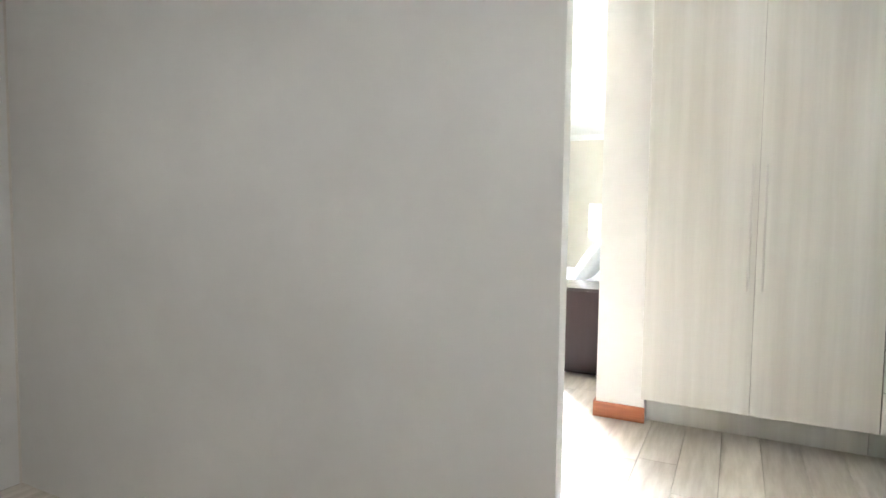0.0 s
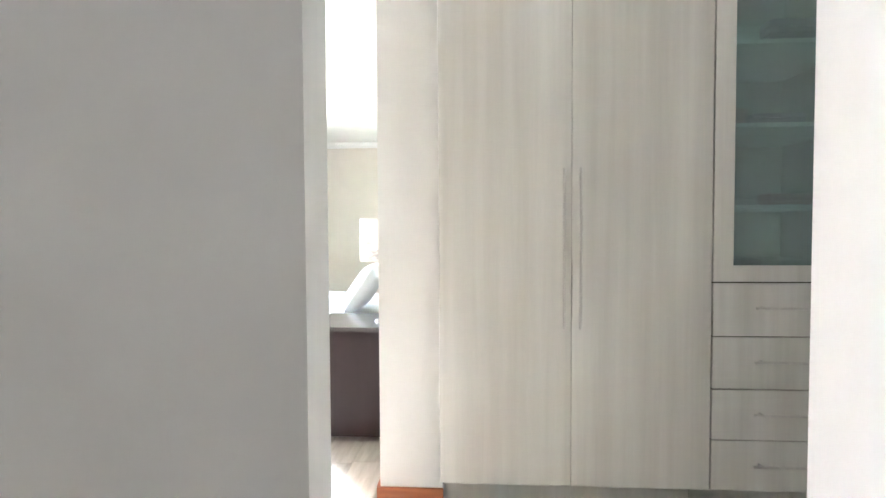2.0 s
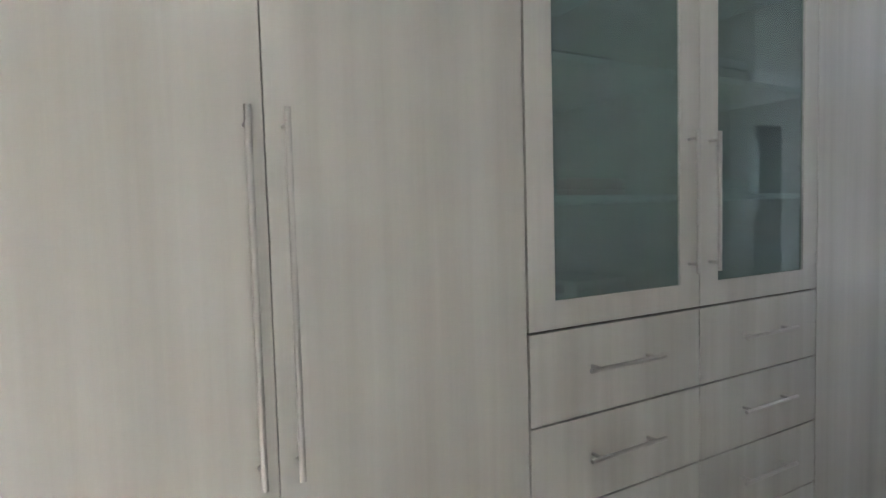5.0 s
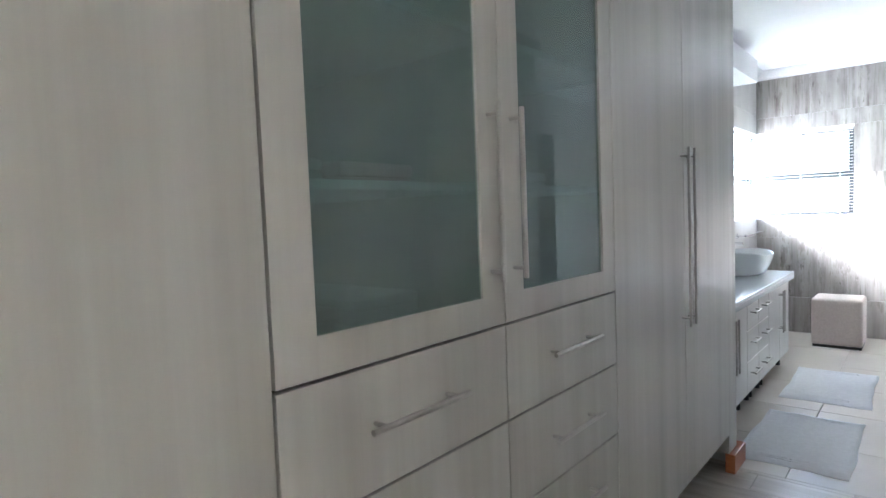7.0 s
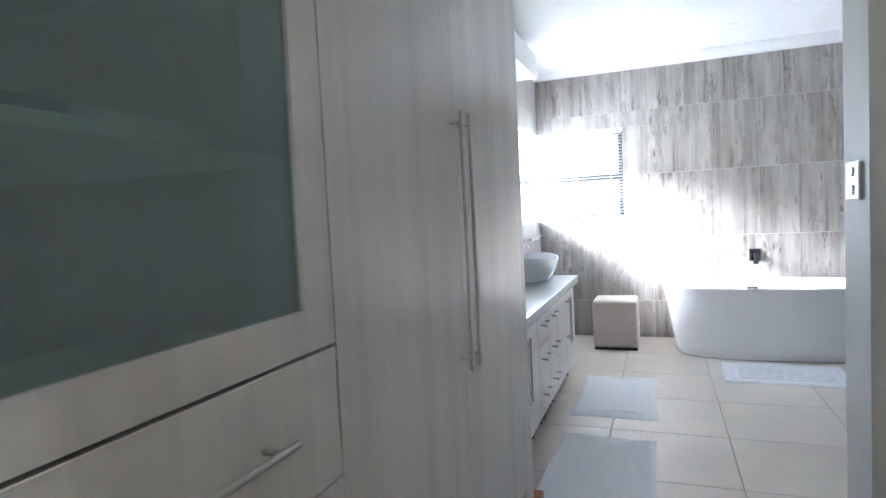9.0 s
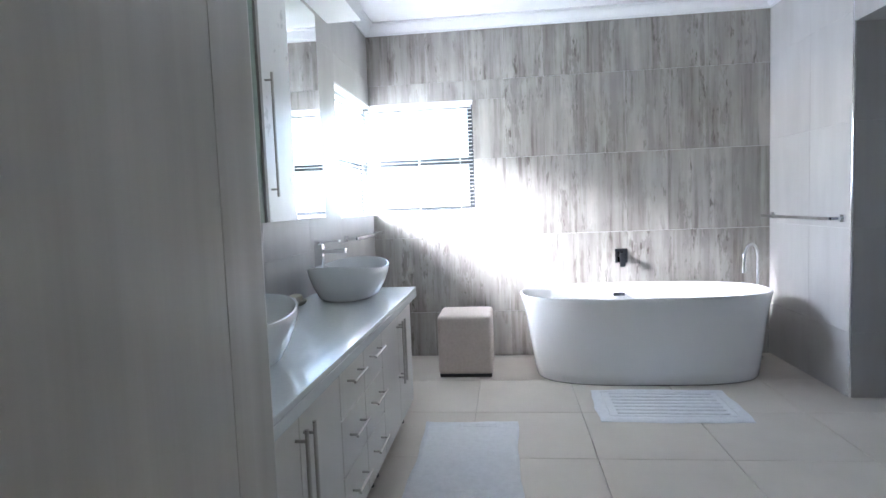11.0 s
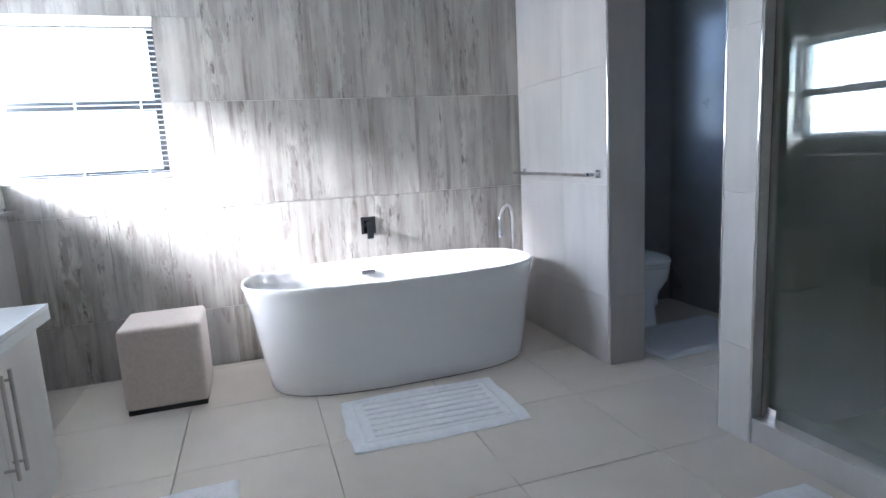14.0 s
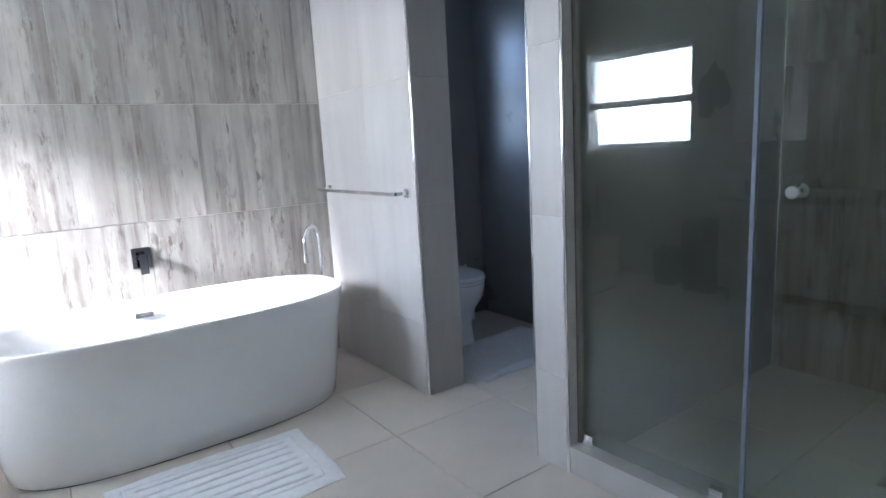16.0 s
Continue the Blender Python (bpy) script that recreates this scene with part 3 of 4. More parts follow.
def display_cabinet():
    c = thing("display_cabinet", (2.353, 4.1, 0), "glass-door cabinet over eight pale wood-grain drawers", "cabinet", "built-in wardrobes")
    a, m, b = 1.760, 2.356, 2.946
    for x in (a, m - 0.008, b - 0.016):
        part("side_panel", cube(fresh(), x, x + 0.016, FY + 0.020, 4.424, 1.067, 2.503), MELAMINE, c)
    part("back_panel", cube(fresh(), a, b, 4.424, 4.44, 1.067, 2.503), MELAMINE, c)
    part("floor_panel", cube(fresh(), a, b, FY + 0.020, 4.44, 1.05, 1.066), MELAMINE, c)
    part("top_panel", cube(fresh(), a, b, FY + 0.020, 4.44, 2.504, 2.52), MELAMINE, c)
    # Its near-black face puts the shade into the gaps around the drawers.
    part("drawer_carcass", cube(fresh(), a, b, FY + 0.020, 4.44, 0.19, 1.049), GAP_SHADE, c, "near-black board painting shade into the drawer gaps")
    part("plinth", cube(fresh(), a, b, 4.00, 4.017, 0.0, 0.19), MELAMINE, c, "recessed pale wood plinth")
    for z in (1.362, 1.690, 2.020):
        for x0, x1 in ((a + 0.017, m - 0.009), (m + 0.009, b - 0.017)):
            part("shelf", cube(fresh(), x0, x1, FY + 0.0115, 4.42, z - 0.016, z), WHITE_PAINT, c, "white shelf behind the glass")
    for x0, x1, hx in ((a, m, m - 0.046), (m, b, m + 0.042)):
        d = part("door", frame_door(x0 + 0.0017, x1 - 0.0017, 1.052, 2.51), MELAMINE, c, "framed pale wood door")
        part("glass", cube(fresh(), x0 + 0.078, x1 - 0.078, FY + 0.006, FY + 0.010, 1.117, 2.445), FROST, d, "frosted green glass panel")
        bar_handle(d, hx, hx, 1.150, 1.530, FY, feet=0.06)
    zs = (1.048, 0.828, 0.612, 0.402, 0.192)
    for x0, x1, h0, h1 in ((a, m, 1.918, 2.178), (m, b, 2.522, 2.785)):
        for z1, z0 in zip(zs, zs[1:]):
            d = door_leaf(c, x0, x1, z0, z1, name="drawer", gx=0.0018, gz=0.0024)
            z = z0 + 0.54 * (z1 - z0)
            bar_handle(d, h0, h1, z, z, FY, r=0.0055, feet=0.13)
    return c


def frame_door(x0, x1, z0, z1, s=0.078, y=FY, t=0.018):
    bm = fresh()
    cube(bm, x0, x0 + s, y, y + t, z0, z1)
    cube(bm, x1 - s, x1, y, y + t, z0, z1)
    cube(bm, x0 + s, x1 - s, y, y + t, z0, z0 + s * 0.84)
    cube(bm, x0 + s, x1 - s, y, y + t, z1 - s * 0.84, z1)
    bmesh.ops.remove_doubles(bm, verts=bm.verts, dist=1e-5)
    return bm


display_cabinet()

# folded clothes behind the frosted glass
cloth_rng = random.Random(4)
for z, spots in ((1.690, ((1.80, 0.17, 1), (2.00, 0.22, 2), (2.42, 0.2, 0), (2.66, 0.22, 3))), (2.020, ((1.82, 0.2, 0), (2.06, 0.22, 2), (2.44, 0.2, 3), (2.68, 0.2, 0))),
                 (1.362, ((1.82, 0.2, 3), (2.06, 0.22, 4), (2.46, 0.2, 2), (2.68, 0.2, 0))), (1.066, ((1.84, 0.2, 2), (2.08, 0.2, 3), (2.5, 0.24, 3)))):
    for x, w, k in spots:
        bm, h = fresh(), 0.0
        for n in range(cloth_rng.randint(3, 6) if z > 1.5 else 2):
            t = cloth_rng.uniform(0.02, 0.034)
            e = cloth_rng.uniform(-0.012, 0.012)
            cube(bm, x + e, x + w + e, 3.95 + e, 4.30, z + 0.001 + h, z + 0.001 + h + t, 0.009, 2)
            h += t + 0.0005
        solid("folded_clothes", bm, FOLDED[k], "stack of folded clothes on a shelf behind frosted glass", "clothes", group="folded clothes in cabinet", smooth=True, origin=(x + w / 2, 4.12, z))

# ---- bathroom things ----


def bathtub(cx, cy, h):
    """Freestanding oval bath: flared outer shell, rolled rim, sloping inside."""
    tub = thing("bathtub", (cx, cy, 0), "white freestanding oval acrylic bathtub standing on tiles", "bathtub")
    outer = [(0.0, 0.356, 0.716, 3.0), (0.012, 0.366, 0.728, 3.0), (0.08, 0.369, 0.740, 3.0), (0.22, 0.371, 0.762, 2.9), (0.40, 0.374, 0.790, 2.8), (h - 0.03, 0.378, 0.822, 2.7),
             (h - 0.008, 0.382, 0.830, 2.7), (h, 0.379, 0.827, 2.7), (h + 0.002, 0.371, 0.819, 2.7), (h - 0.004, 0.361, 0.809, 2.7), (h - 0.03, 0.352, 0.797, 2.7), (0.36, 0.335, 0.750, 2.7),
             (0.22, 0.310, 0.685, 2.6), (0.15, 0.280, 0.610, 2.6), (0.125, 0.225, 0.520, 2.5), (0.118, 0.05, 0.10, 2.2)]
    bm = loft(fresh(), [oval(cx, cy, z, rx, ry, 72, p) for z, rx, ry, p in outer])
    part("shell", bm, ACRYLIC, tub, "", True)
    # Black ring that paints in the contact shade around the bath's foot.
    part("plinth_gap", loft(fresh(), [oval(cx, cy, z, 0.359, 0.719, 48, 3.0) for z in (0.0005, 0.008)]), BLACK, tub, "black ring painted in for the shadow line under the bath")
    # overflow slot on the far inner side
    bm = cube(fresh(), cx + 0.325, cx + 0.342, cy + 0.045, cy + 0.13, 0.470, 0.496, 0.004)
    part("overflow", bm, DARK_CHROME, tub, "chrome overflow slot")
    part("drain", rod(fresh(), (cx, cy, 0.119), (cx, cy, 0.126), 0.032, 24), CHROME, tub, "chrome drain cover", True)
    return tub


bathtub(7.475, 2.425, 0.565)


def bath_spout():
    s = thing("bath_spout", (7.735, 1.555, 0), "tall chrome gooseneck bath filler standing on the floor", "bath tap")
    x, y = 7.735, 1.555
    pts = [(x, y, 0.01), (x, y, 0.3), (x, y, 0.745)] + [(x - 0.05 * (1 - math.cos(a)), y + 0.065 * (1 - math.cos(a)), 0.745 + 0.095 * math.sin(a)) for a in (k * math.pi / 12 for k in range(1, 13))]
    pts.append((x - 0.1, y + 0.13, 0.68))
    part("pipe", tube(fresh(), pts, 0.0125, 14), CHROME, s, "", True)
    part("nozzle", rod(fresh(), (x - 0.1, y + 0.13, 0.685), (x - 0.1, y + 0.13, 0.645), 0.016, 16), CHROME, s, "", True)
    part("base_plate", rod(fresh(), (x, y, 0.0), (x, y, 0.018), 0.04, 24), CHROME, s, "", True)
    return s


bath_spout()


def bath_mixer():
    m = thing("bath_mixer", (WX, 2.47, 0.75), "square dark chrome bath mixer fixed to tiled wall", "tap")
    y, z = 2.475, 0.757
    part("plate", cube(fresh(), WX - 0.010, WX - 0.001, y - 0.046, y + 0.046, z - 0.046, z + 0.062, 0.004), DARK_CHROME, m)
    part("body", rod(fresh(), (WX - 0.010, y, z + 0.01), (WX - 0.05, y, z + 0.01), 0.022, 20), CHROME, m, "", True)
    part("lever", cube(fresh(), WX - 0.066, WX - 0.050, y - 0.020, y + 0.020, z - 0.072, z + 0.034, 0.004), DARK_CHROME, m)
    return m


bath_mixer()


def stool():
    s = thing("pouf_stool", (7.50, 3.647, 0), "beige upholstered cube pouf against the tiled wall", "stool")
    bm = cube(fresh(), 7.312, 7.69, 3.458, 3.838, 0.022, 0.432, 0.028, 4)
    bmesh.ops.subdivide_edges(bm, edges=[e for e in bm.edges if e.calc_length() > 0.2], cuts=8, use_grid_fill=True)
    for v in bm.verts:
        if v.co.z > 0.415:
            r = max(abs(v.co.x - 7.5025), abs(v.co.y - 3.6475)) / 0.18
            v.co.z += 0.012 * max(0, 1 - r * r)
    part("cushion_body", bm, FABRIC, s, "beige woven upholstery", True)
    for z in (0.398,):
        seam = [(7.3105, 3.4885, z), (7.3105, 3.8085, z)]
        part("seam", tube(fresh(), seam, 0.0022, 6), FABRIC, s)
    part("base", cube(fresh(), 7.322, 7.68, 3.468, 3.828, 0.0, 0.024), BLACK, s, "black base strip")
    return s


stool()


def towel_rail(x0, x1, y, out, z, label):
    """Two-bar square towel rail; out: the way it stands off the wall along y."""
    r = thing("towel_rail", ((x0 + x1) / 2, y, z), label, "towel rail")
    for x in (x0, x1):
        part("wall_plate", cube(fresh(), x - 0.022, x + 0.022, min(y, y + out * 0.012), max(y, y + out * 0.012), z - 0.022, z + 0.022, 0.002), CHROME, r)
        part("arm", cube(fresh(), x - 0.009, x + 0.009, min(y + out * 0.012, y + out * 0.085), max(y + out * 0.012, y + out * 0.085), z - 0.009, z + 0.009, 0.0015), CHROME, r)
    part("bar", cube(fresh(), x0 - 0.009, x1 + 0.009, min(y + out * 0.072, y + out * 0.09), max(y + out * 0.072, y + out * 0.09), z - 0.009, z + 0.009, 0.0015), CHROME, r)
    return r


towel_rail(6.96, 7.83, SY, 1, 1.036, "square chrome towel rail on the pale tiled wall")
towel_rail(7.06, 7.86, WY, -1, 1.005, "square chrome towel rail under the corner window")


# ---- vanity ----
VY = 3.885


def vanity_doors(x0, xm, x1, label):
    u = thing("vanity_cupboard", ((x0 + x1) / 2, 4.1, 0.1), label, "vanity unit", "vanity units")
    part("body", cube(fresh(), x0, x1, VY + 0.019, WY - 0.002, 0.12, 0.694), VANITY, u)
    # Thin near-black sheet added to paint shade into the door joints.
    part("gap_board", cube(fresh(), x0 + 0.003, x1 - 0.003, VY + 0.0182, VY + 0.0188, 0.122, 0.692), GAP_SHADE, u, "near-black sheet standing in for shade between the doors")
    for a, b, hx in ((x0, xm, xm - 0.03), (xm, x1, xm + 0.03)):
        d = door_leaf(u, a, b, 0.118, 0.694, VY, VANITY, 0.018, gx=0.0018)
        bar_handle(d, hx, hx, 0.335, 0.645, VY, r=0.0055, feet=0.1)
    for x in (x0 + 0.05, x1 - 0.05):
        for y in (VY + 0.07, WY - 0.06):
            part("foot", rod(fresh(), (x, y, 0.0), (x, y, 0.12), 0.017, 14), BLACK, u, "short black plastic foot", True)
    return u


vanity_doors(4.445, 4.80, 5.164, "cream vanity cupboard with two doors under the counter")
vanity_doors(5.793, 6.16, 6.53, "cream vanity cupboard with two doors and steel handles")


def vanity_drawers(x0, x1):
    u = thing("vanity_drawer_unit", ((x0 + x1) / 2, 4.1, 0.1), "cream vanity unit with three drawers", "vanity unit", "vanity units")
    part("body", cube(fresh(), x0, x1, VY + 0.019, WY - 0.002, 0.12, 0.694), VANITY, u)
    # Same added sheet: the joints' shade is in its colour.
    part("gap_board", cube(fresh(), x0 + 0.003, x1 - 0.003, VY + 0.0182, VY + 0.0188, 0.122, 0.692), GAP_SHADE, u, "near-black sheet standing in for shade between the drawers")
    for z0, z1 in ((0.118, 0.318), (0.318, 0.512), (0.512, 0.694)):
        d = door_leaf(u, x0, x1, z0, z1, VY, VANITY, 0.018, "drawer", 0.0018, 0.0022)
        z = z0 + 0.60 * (z1 - z0)
        xm = (x0 + x1) / 2
        bar_handle(d, xm - 0.085, xm + 0.085, z, z, VY, r=0.0055, feet=0.1)
    for x in (x0 + 0.04, x1 - 0.04):
        part("foot", rod(fresh(), (x, VY + 0.07, 0.0), (x, VY + 0.07, 0.12), 0.017, 14), BLACK, u, "short black plastic foot", True)
    return u


vanity_drawers(5.166, 5.478)
vanity_drawers(5.480, 5.791)
counter = thing("vanity_counter", (5.5, 4.1, 0.695), "pale grey-white stone countertop with eased edges", "countertop")
part("worktop", cube(fresh(), 4.43, 6.575, 3.852, WY - 0.001, 0.730, 0.750, 0.003), COUNTER, counter)
part("front_edge", cube(fresh(), 4.43, 6.575, 3.852, 3.884, 0.695, 0.7295, 0.002), COUNTER, counter, "thickened front edge")
part("end_edge", cube(fresh(), 6.543, 6.575, 3.8845, WY - 0.001, 0.695, 0.7295, 0.002), COUNTER, counter, "thickened end edge")


def basin(cx, cy):
    b = thing("vessel_basin", (cx, cy, 0.75), "white ceramic oval vessel basin on the counter", "basin", "vessel basins")
    z = 0.7505
    rise = lambda x: 0.03 * ((x - cx) / 0.29) ** 2
    loops = []
    for dz, rx, ry in ((0, 0.215, 0.125), (0.012, 0.232, 0.142), (0.06, 0.262, 0.168), (0.11, 0.283, 0.186), (0.142, 0.291, 0.193), (0.150, 0.289, 0.191), (0.151, 0.283, 0.185),
                       (0.142, 0.276, 0.178), (0.09, 0.255, 0.158), (0.05, 0.215, 0.125), (0.035, 0.15, 0.08), (0.033, 0.03, 0.03)):
        k = dz / 0.15
        loops.append([(x, y, zz + k * rise(x)) for x, y, zz in oval(cx, cy, z + dz, rx, ry, 56, 2.4)])
    part("bowl", loft(fresh(), loops), CERAMIC, b, "", True)
    part("waste", rod(fresh(), (cx, cy, z + 0.034), (cx, cy, z + 0.040), 0.022, 20), CHROME, b, "chrome waste", True)
    part("tap_ledge", cube(fresh(), cx - 0.06, cx + 0.05, cy + 0.125, cy + 0.20, z + 0.10, z + 0.152, 0.014, 3), CERAMIC, b, "ceramic tap ledge", True)
    return b


def basin_tap(cx, cy):
    t = thing("basin_tap", (cx, cy, 0.90), "tall square chrome basin mixer tap", "tap", "basin taps")
    z = 0.9025
    part("column", cube(fresh(), cx - 0.02, cx + 0.02, cy - 0.02, cy + 0.02, z, z + 0.125, 0.003), CHROME, t)
    part("spout", cube(fresh(), cx - 0.014, cx + 0.014, cy - 0.14, cy + 0.0, z + 0.075, z + 0.098, 0.003), CHROME, t)
    part("lever", cube(fresh(), cx - 0.017, cx + 0.017, cy - 0.11, cy + 0.018, z + 0.132, z + 0.142, 0.002), CHROME, t)
    part("lever_pivot", rod(fresh(), (cx, cy, z + 0.124), (cx, cy, z + 0.134), 0.012, 16), CHROME, t, "", True)
    return t


for bx in (4.93, 6.30):
    basin(bx, 4.15)
    basin_tap(bx - 0.07, 4.285)


def soap_set():
    s = thing("soap_dish", (6.03, 4.33, 0.75), "pale stone dish holding a bar of soap", "soap dish")
    part("dish", loft(fresh(), [oval(6.03, 4.35, z, a, b, 28, 2.3) for z, a, b in ((0.7505, 0.05, 0.035), (0.757, 0.062, 0.045), (0.772, 0.068, 0.05), (0.772, 0.062, 0.045), (0.763, 0.05, 0.035))]), GREENISH, s, "", True)
    solid("soap_bar", loft(fresh(), [oval(6.03, 4.35, z, a, b, 28, 2.6) for z, a, b in ((0.7635, 0.036, 0.024), (0.768, 0.043, 0.030), (0.785, 0.046, 0.033), (0.797, 0.040, 0.028), (0.802, 0.026, 0.018))]),
          SOAP, "cream oval bar of soap resting in its dish", "soap", smooth=True, origin=(6.03, 4.35, 0.7635))
    def ruffle(z, r):
        ring = []
        for k in range(56):
            a = k * math.tau / 56
            f = r * (1 + 0.16 * math.sin(7 * a + z * 90) + 0.09 * math.sin(13 * a + 1.3))
            ring.append((5.93 + 1.0 * f * math.cos(a), 4.338 + 0.55 * f * math.sin(a), z + 0.16 * (f - r)))
        return ring
    bm = loft(fresh(), [ruffle(z, r) for z, r in ((0.753, 0.040), (0.758, 0.055), (0.770, 0.064), (0.785, 0.060), (0.797, 0.045), (0.794, 0.025), (0.801, 0.008))])
    solid("washing_sponge", bm, CREAM_NET, "cream crumpled washing net on the counter", "sponge", smooth=True, origin=(5.93, 4.338, 0.751))


soap_set()

# wall mirrors, the mirror cabinet between them and the pelmet above
MZ0, MZ1 = 1.155, 2.30
solid("wall_mirror", cube(fresh(), 6.135, 6.64, WY - 0.010, WY - 0.001, MZ0, MZ1, 0.001, 1), MIRROR, "frameless wall mirror above the vanity", "mirror", group="wall mirrors", origin=(6.39, WY, MZ0))
solid("wall_mirror", cube(fresh(), 4.45, 5.04, WY - 0.010, WY - 0.001, MZ0, MZ1, 0.001, 1), MIRROR, "frameless wall mirror above the vanity", "mirror", group="wall mirrors", origin=(4.75, WY, MZ0))


def wall_cabinet():
    c = thing("wall_cabinet", (5.58, WY, MZ0), "wall cabinet with frosted mint glass doors and one white door", "cabinet")
    part("body", cube(fresh(), 5.05, 6.13, WY - 0.018, WY - 0.001, MZ0, MZ1), VANITY, c)
    for a, b in ((5.05, 5.40), (5.405, 5.755)):
        part("glass_door", cube(fresh(), a, b, WY - 0.030, WY - 0.020, MZ0, MZ1, 0.001, 1), FROST_CAB, c, "frosted mint glass door")
    d = part("door", cube(fresh(), 5.785, 6.130, WY - 0.032, WY - 0.020, MZ0, MZ1, 0.0015, 1), PLASTIC, c, "plain white door")
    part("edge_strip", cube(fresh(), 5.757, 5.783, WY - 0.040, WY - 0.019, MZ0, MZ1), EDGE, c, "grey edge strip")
    bar_handle(d, 5.835, 5.835, 1.265, 1.80, WY - 0.032, r=0.006, feet=0.06)
    return c


wall_cabinet()
slab("pelmet", 4.41, 6.90, 4.17, WY, 2.33, 2.52, WHITE_PAINT, "white boxed pelmet above the mirrors", "pelmet")




def bin_box(x0, x1, y0, y1, h, name, label):
    b = thing(name, ((x0 + x1) / 2, (y0 + y1) / 2, 0), label, "bin")
    cx, cy, rx, ry = (x0 + x1) / 2, (y0 + y1) / 2, (x1 - x0) / 2, (y1 - y0) / 2
    part("body", loft(fresh(), [oval(cx, cy, z, rx * k, ry * k, 32, 7) for z, k in ((0, 0.92), (0.01, 0.94), (h - 0.03, 1.0))]), DARK_WOOD, b, "", True)
    part("lid", loft(fresh(), [oval(cx, cy, z, rx * k, ry * k, 32, 7) for z, k in ((h - 0.029, 1.02), (h - 0.006, 1.02), (h, 0.97))]), DARK_WOOD, b, "", True)


bin_box(6.60, 6.90, 4.03, 4.34, 0.56, "laundry_basket", "dark laundry basket standing beside the vanity")
bin_box(6.98, 7.18, 4.12, 4.32, 0.30, "pedal_bin", "small dark pedal bin by the tiled wall")

# ---- mats ----
def bath_mat(x0, x1, y0, y1, angle, label, ribs=True, along="y", group="bath mats", seed=1):
    """A woven mat with a bound border, raised ribs and a slightly wavy outline."""
    rng = random.Random(seed)
    cx, cy = (x0 + x1) / 2, (y0 + y1) / 2
    mat = thing("bath_mat", (cx, cy, 0), label, "bath mat", group)
    hx, hy = (x1 - x0) / 2, (y1 - y0) / 2
    n, m = 40, 40
    phase = [rng.uniform(0, 6) for _ in range(6)]
    bm = fresh()
    rows = []
    for i in range(n + 1):
        row = []
        for j in range(m + 1):
            u, v = -1 + 2 * i / n, -1 + 2 * j / m
            x, y = u * hx, v * hy
            x += 0.006 * math.sin(3 * v + phase[0]) * u + 0.003 * math.sin(9 * v + phase[1])
            y += 0.006 * math.sin(3 * u + phase[2]) * v + 0.003 * math.sin(8 * u + phase[3])
            e = min(1 - abs(u), 1 - abs(v))
            z = 0.003 + 0.009 * min(1, e * 14) + 0.0012 * math.sin(5 * u + phase[4]) * math.sin(4 * v + phase[5])
            row.append(bm.verts.new((x, y, z)))
        rows.append(row)
    for i in range(n):
        for j in range(m):
            bm.faces.new((rows[i][j], rows[i + 1][j], rows[i + 1][j + 1], rows[i][j + 1]))
    down = bmesh.ops.extrude_edge_only(bm, edges=[e for e in bm.edges if e.is_boundary])["geom"]
    for v in down:
        if isinstance(v, bmesh.types.BMVert):
            v.co.z = 0.0005
    turn = Matrix.Translation((cx, cy, 0)) @ Matrix.Rotation(radians(angle), 4, "Z")
    bmesh.ops.transform(bm, matrix=turn, verts=bm.verts)
    part("base_cloth", bm, COTTON, mat, "", True)

    def rib(xa, ya, xb, yb, r):
        pts = []
        steps = 24
        for k in range(steps + 1):
            f = k / steps
            x, y = xa + f * (xb - xa), ya + f * (yb - ya)
            w = 0.0022 * math.sin(17 * f + xa * 40 + phase[1])
            pts.append(turn @ Vector((x + w * (ya != yb), y + w * (xa != xb), 0.0085 + 0.0015 * math.sin(60 * f + 9 * xa))))
        part("rib", tube(fresh(), pts, r, 8), COTTON, mat, "", True)

    if ribs:
        q = 0.62
        k = 7
        for i in range(k):
            f = -q + 2 * q * i / (k - 1)
            rib(f * hx, -0.74 * hy, f * hx, 0.74 * hy, 0.011) if along == "y" else rib(-0.74 * hx, f * hy, 0.74 * hx, f * hy, 0.011)
        for s in (-1, 1):
            rib(s * 0.76 * hx, -0.84 * hy, s * 0.76 * hx, 0.84 * hy, 0.007)
            rib(-0.76 * hx, s * 0.84 * hy, 0.76 * hx, s * 0.84 * hy, 0.007)
    else:
        for s in (-1, 1):
            for d in (0.80, 0.86):
                rib(s * d * hx, -0.62 * hy, s * d * hx, 0.62 * hy, 0.005)
    return mat


bath_mat(6.49, 7.025, 2.057, 2.856, -1.0, "white ribbed cotton bath mat on tiles beside the bath", True, "y", seed=3)
bath_mat(5.62, 6.49, 3.305, 3.80, 0.5, "white cotton bath mat before the vanity drawers", False, seed=5)
bath_mat(4.46, 5.315, 3.305, 3.80, -0.5, "white cotton bath mat just inside the doorway", False, seed=6)
bath_mat(4.98, 5.665, 1.435, 1.90, 2, "white ribbed cotton bath mat at the shower kerb", True, "x", seed=8)
bath_mat(6.835, 7.36, 0.27, 1.10, 3, "white cotton mat before the toilet", False, seed=9)


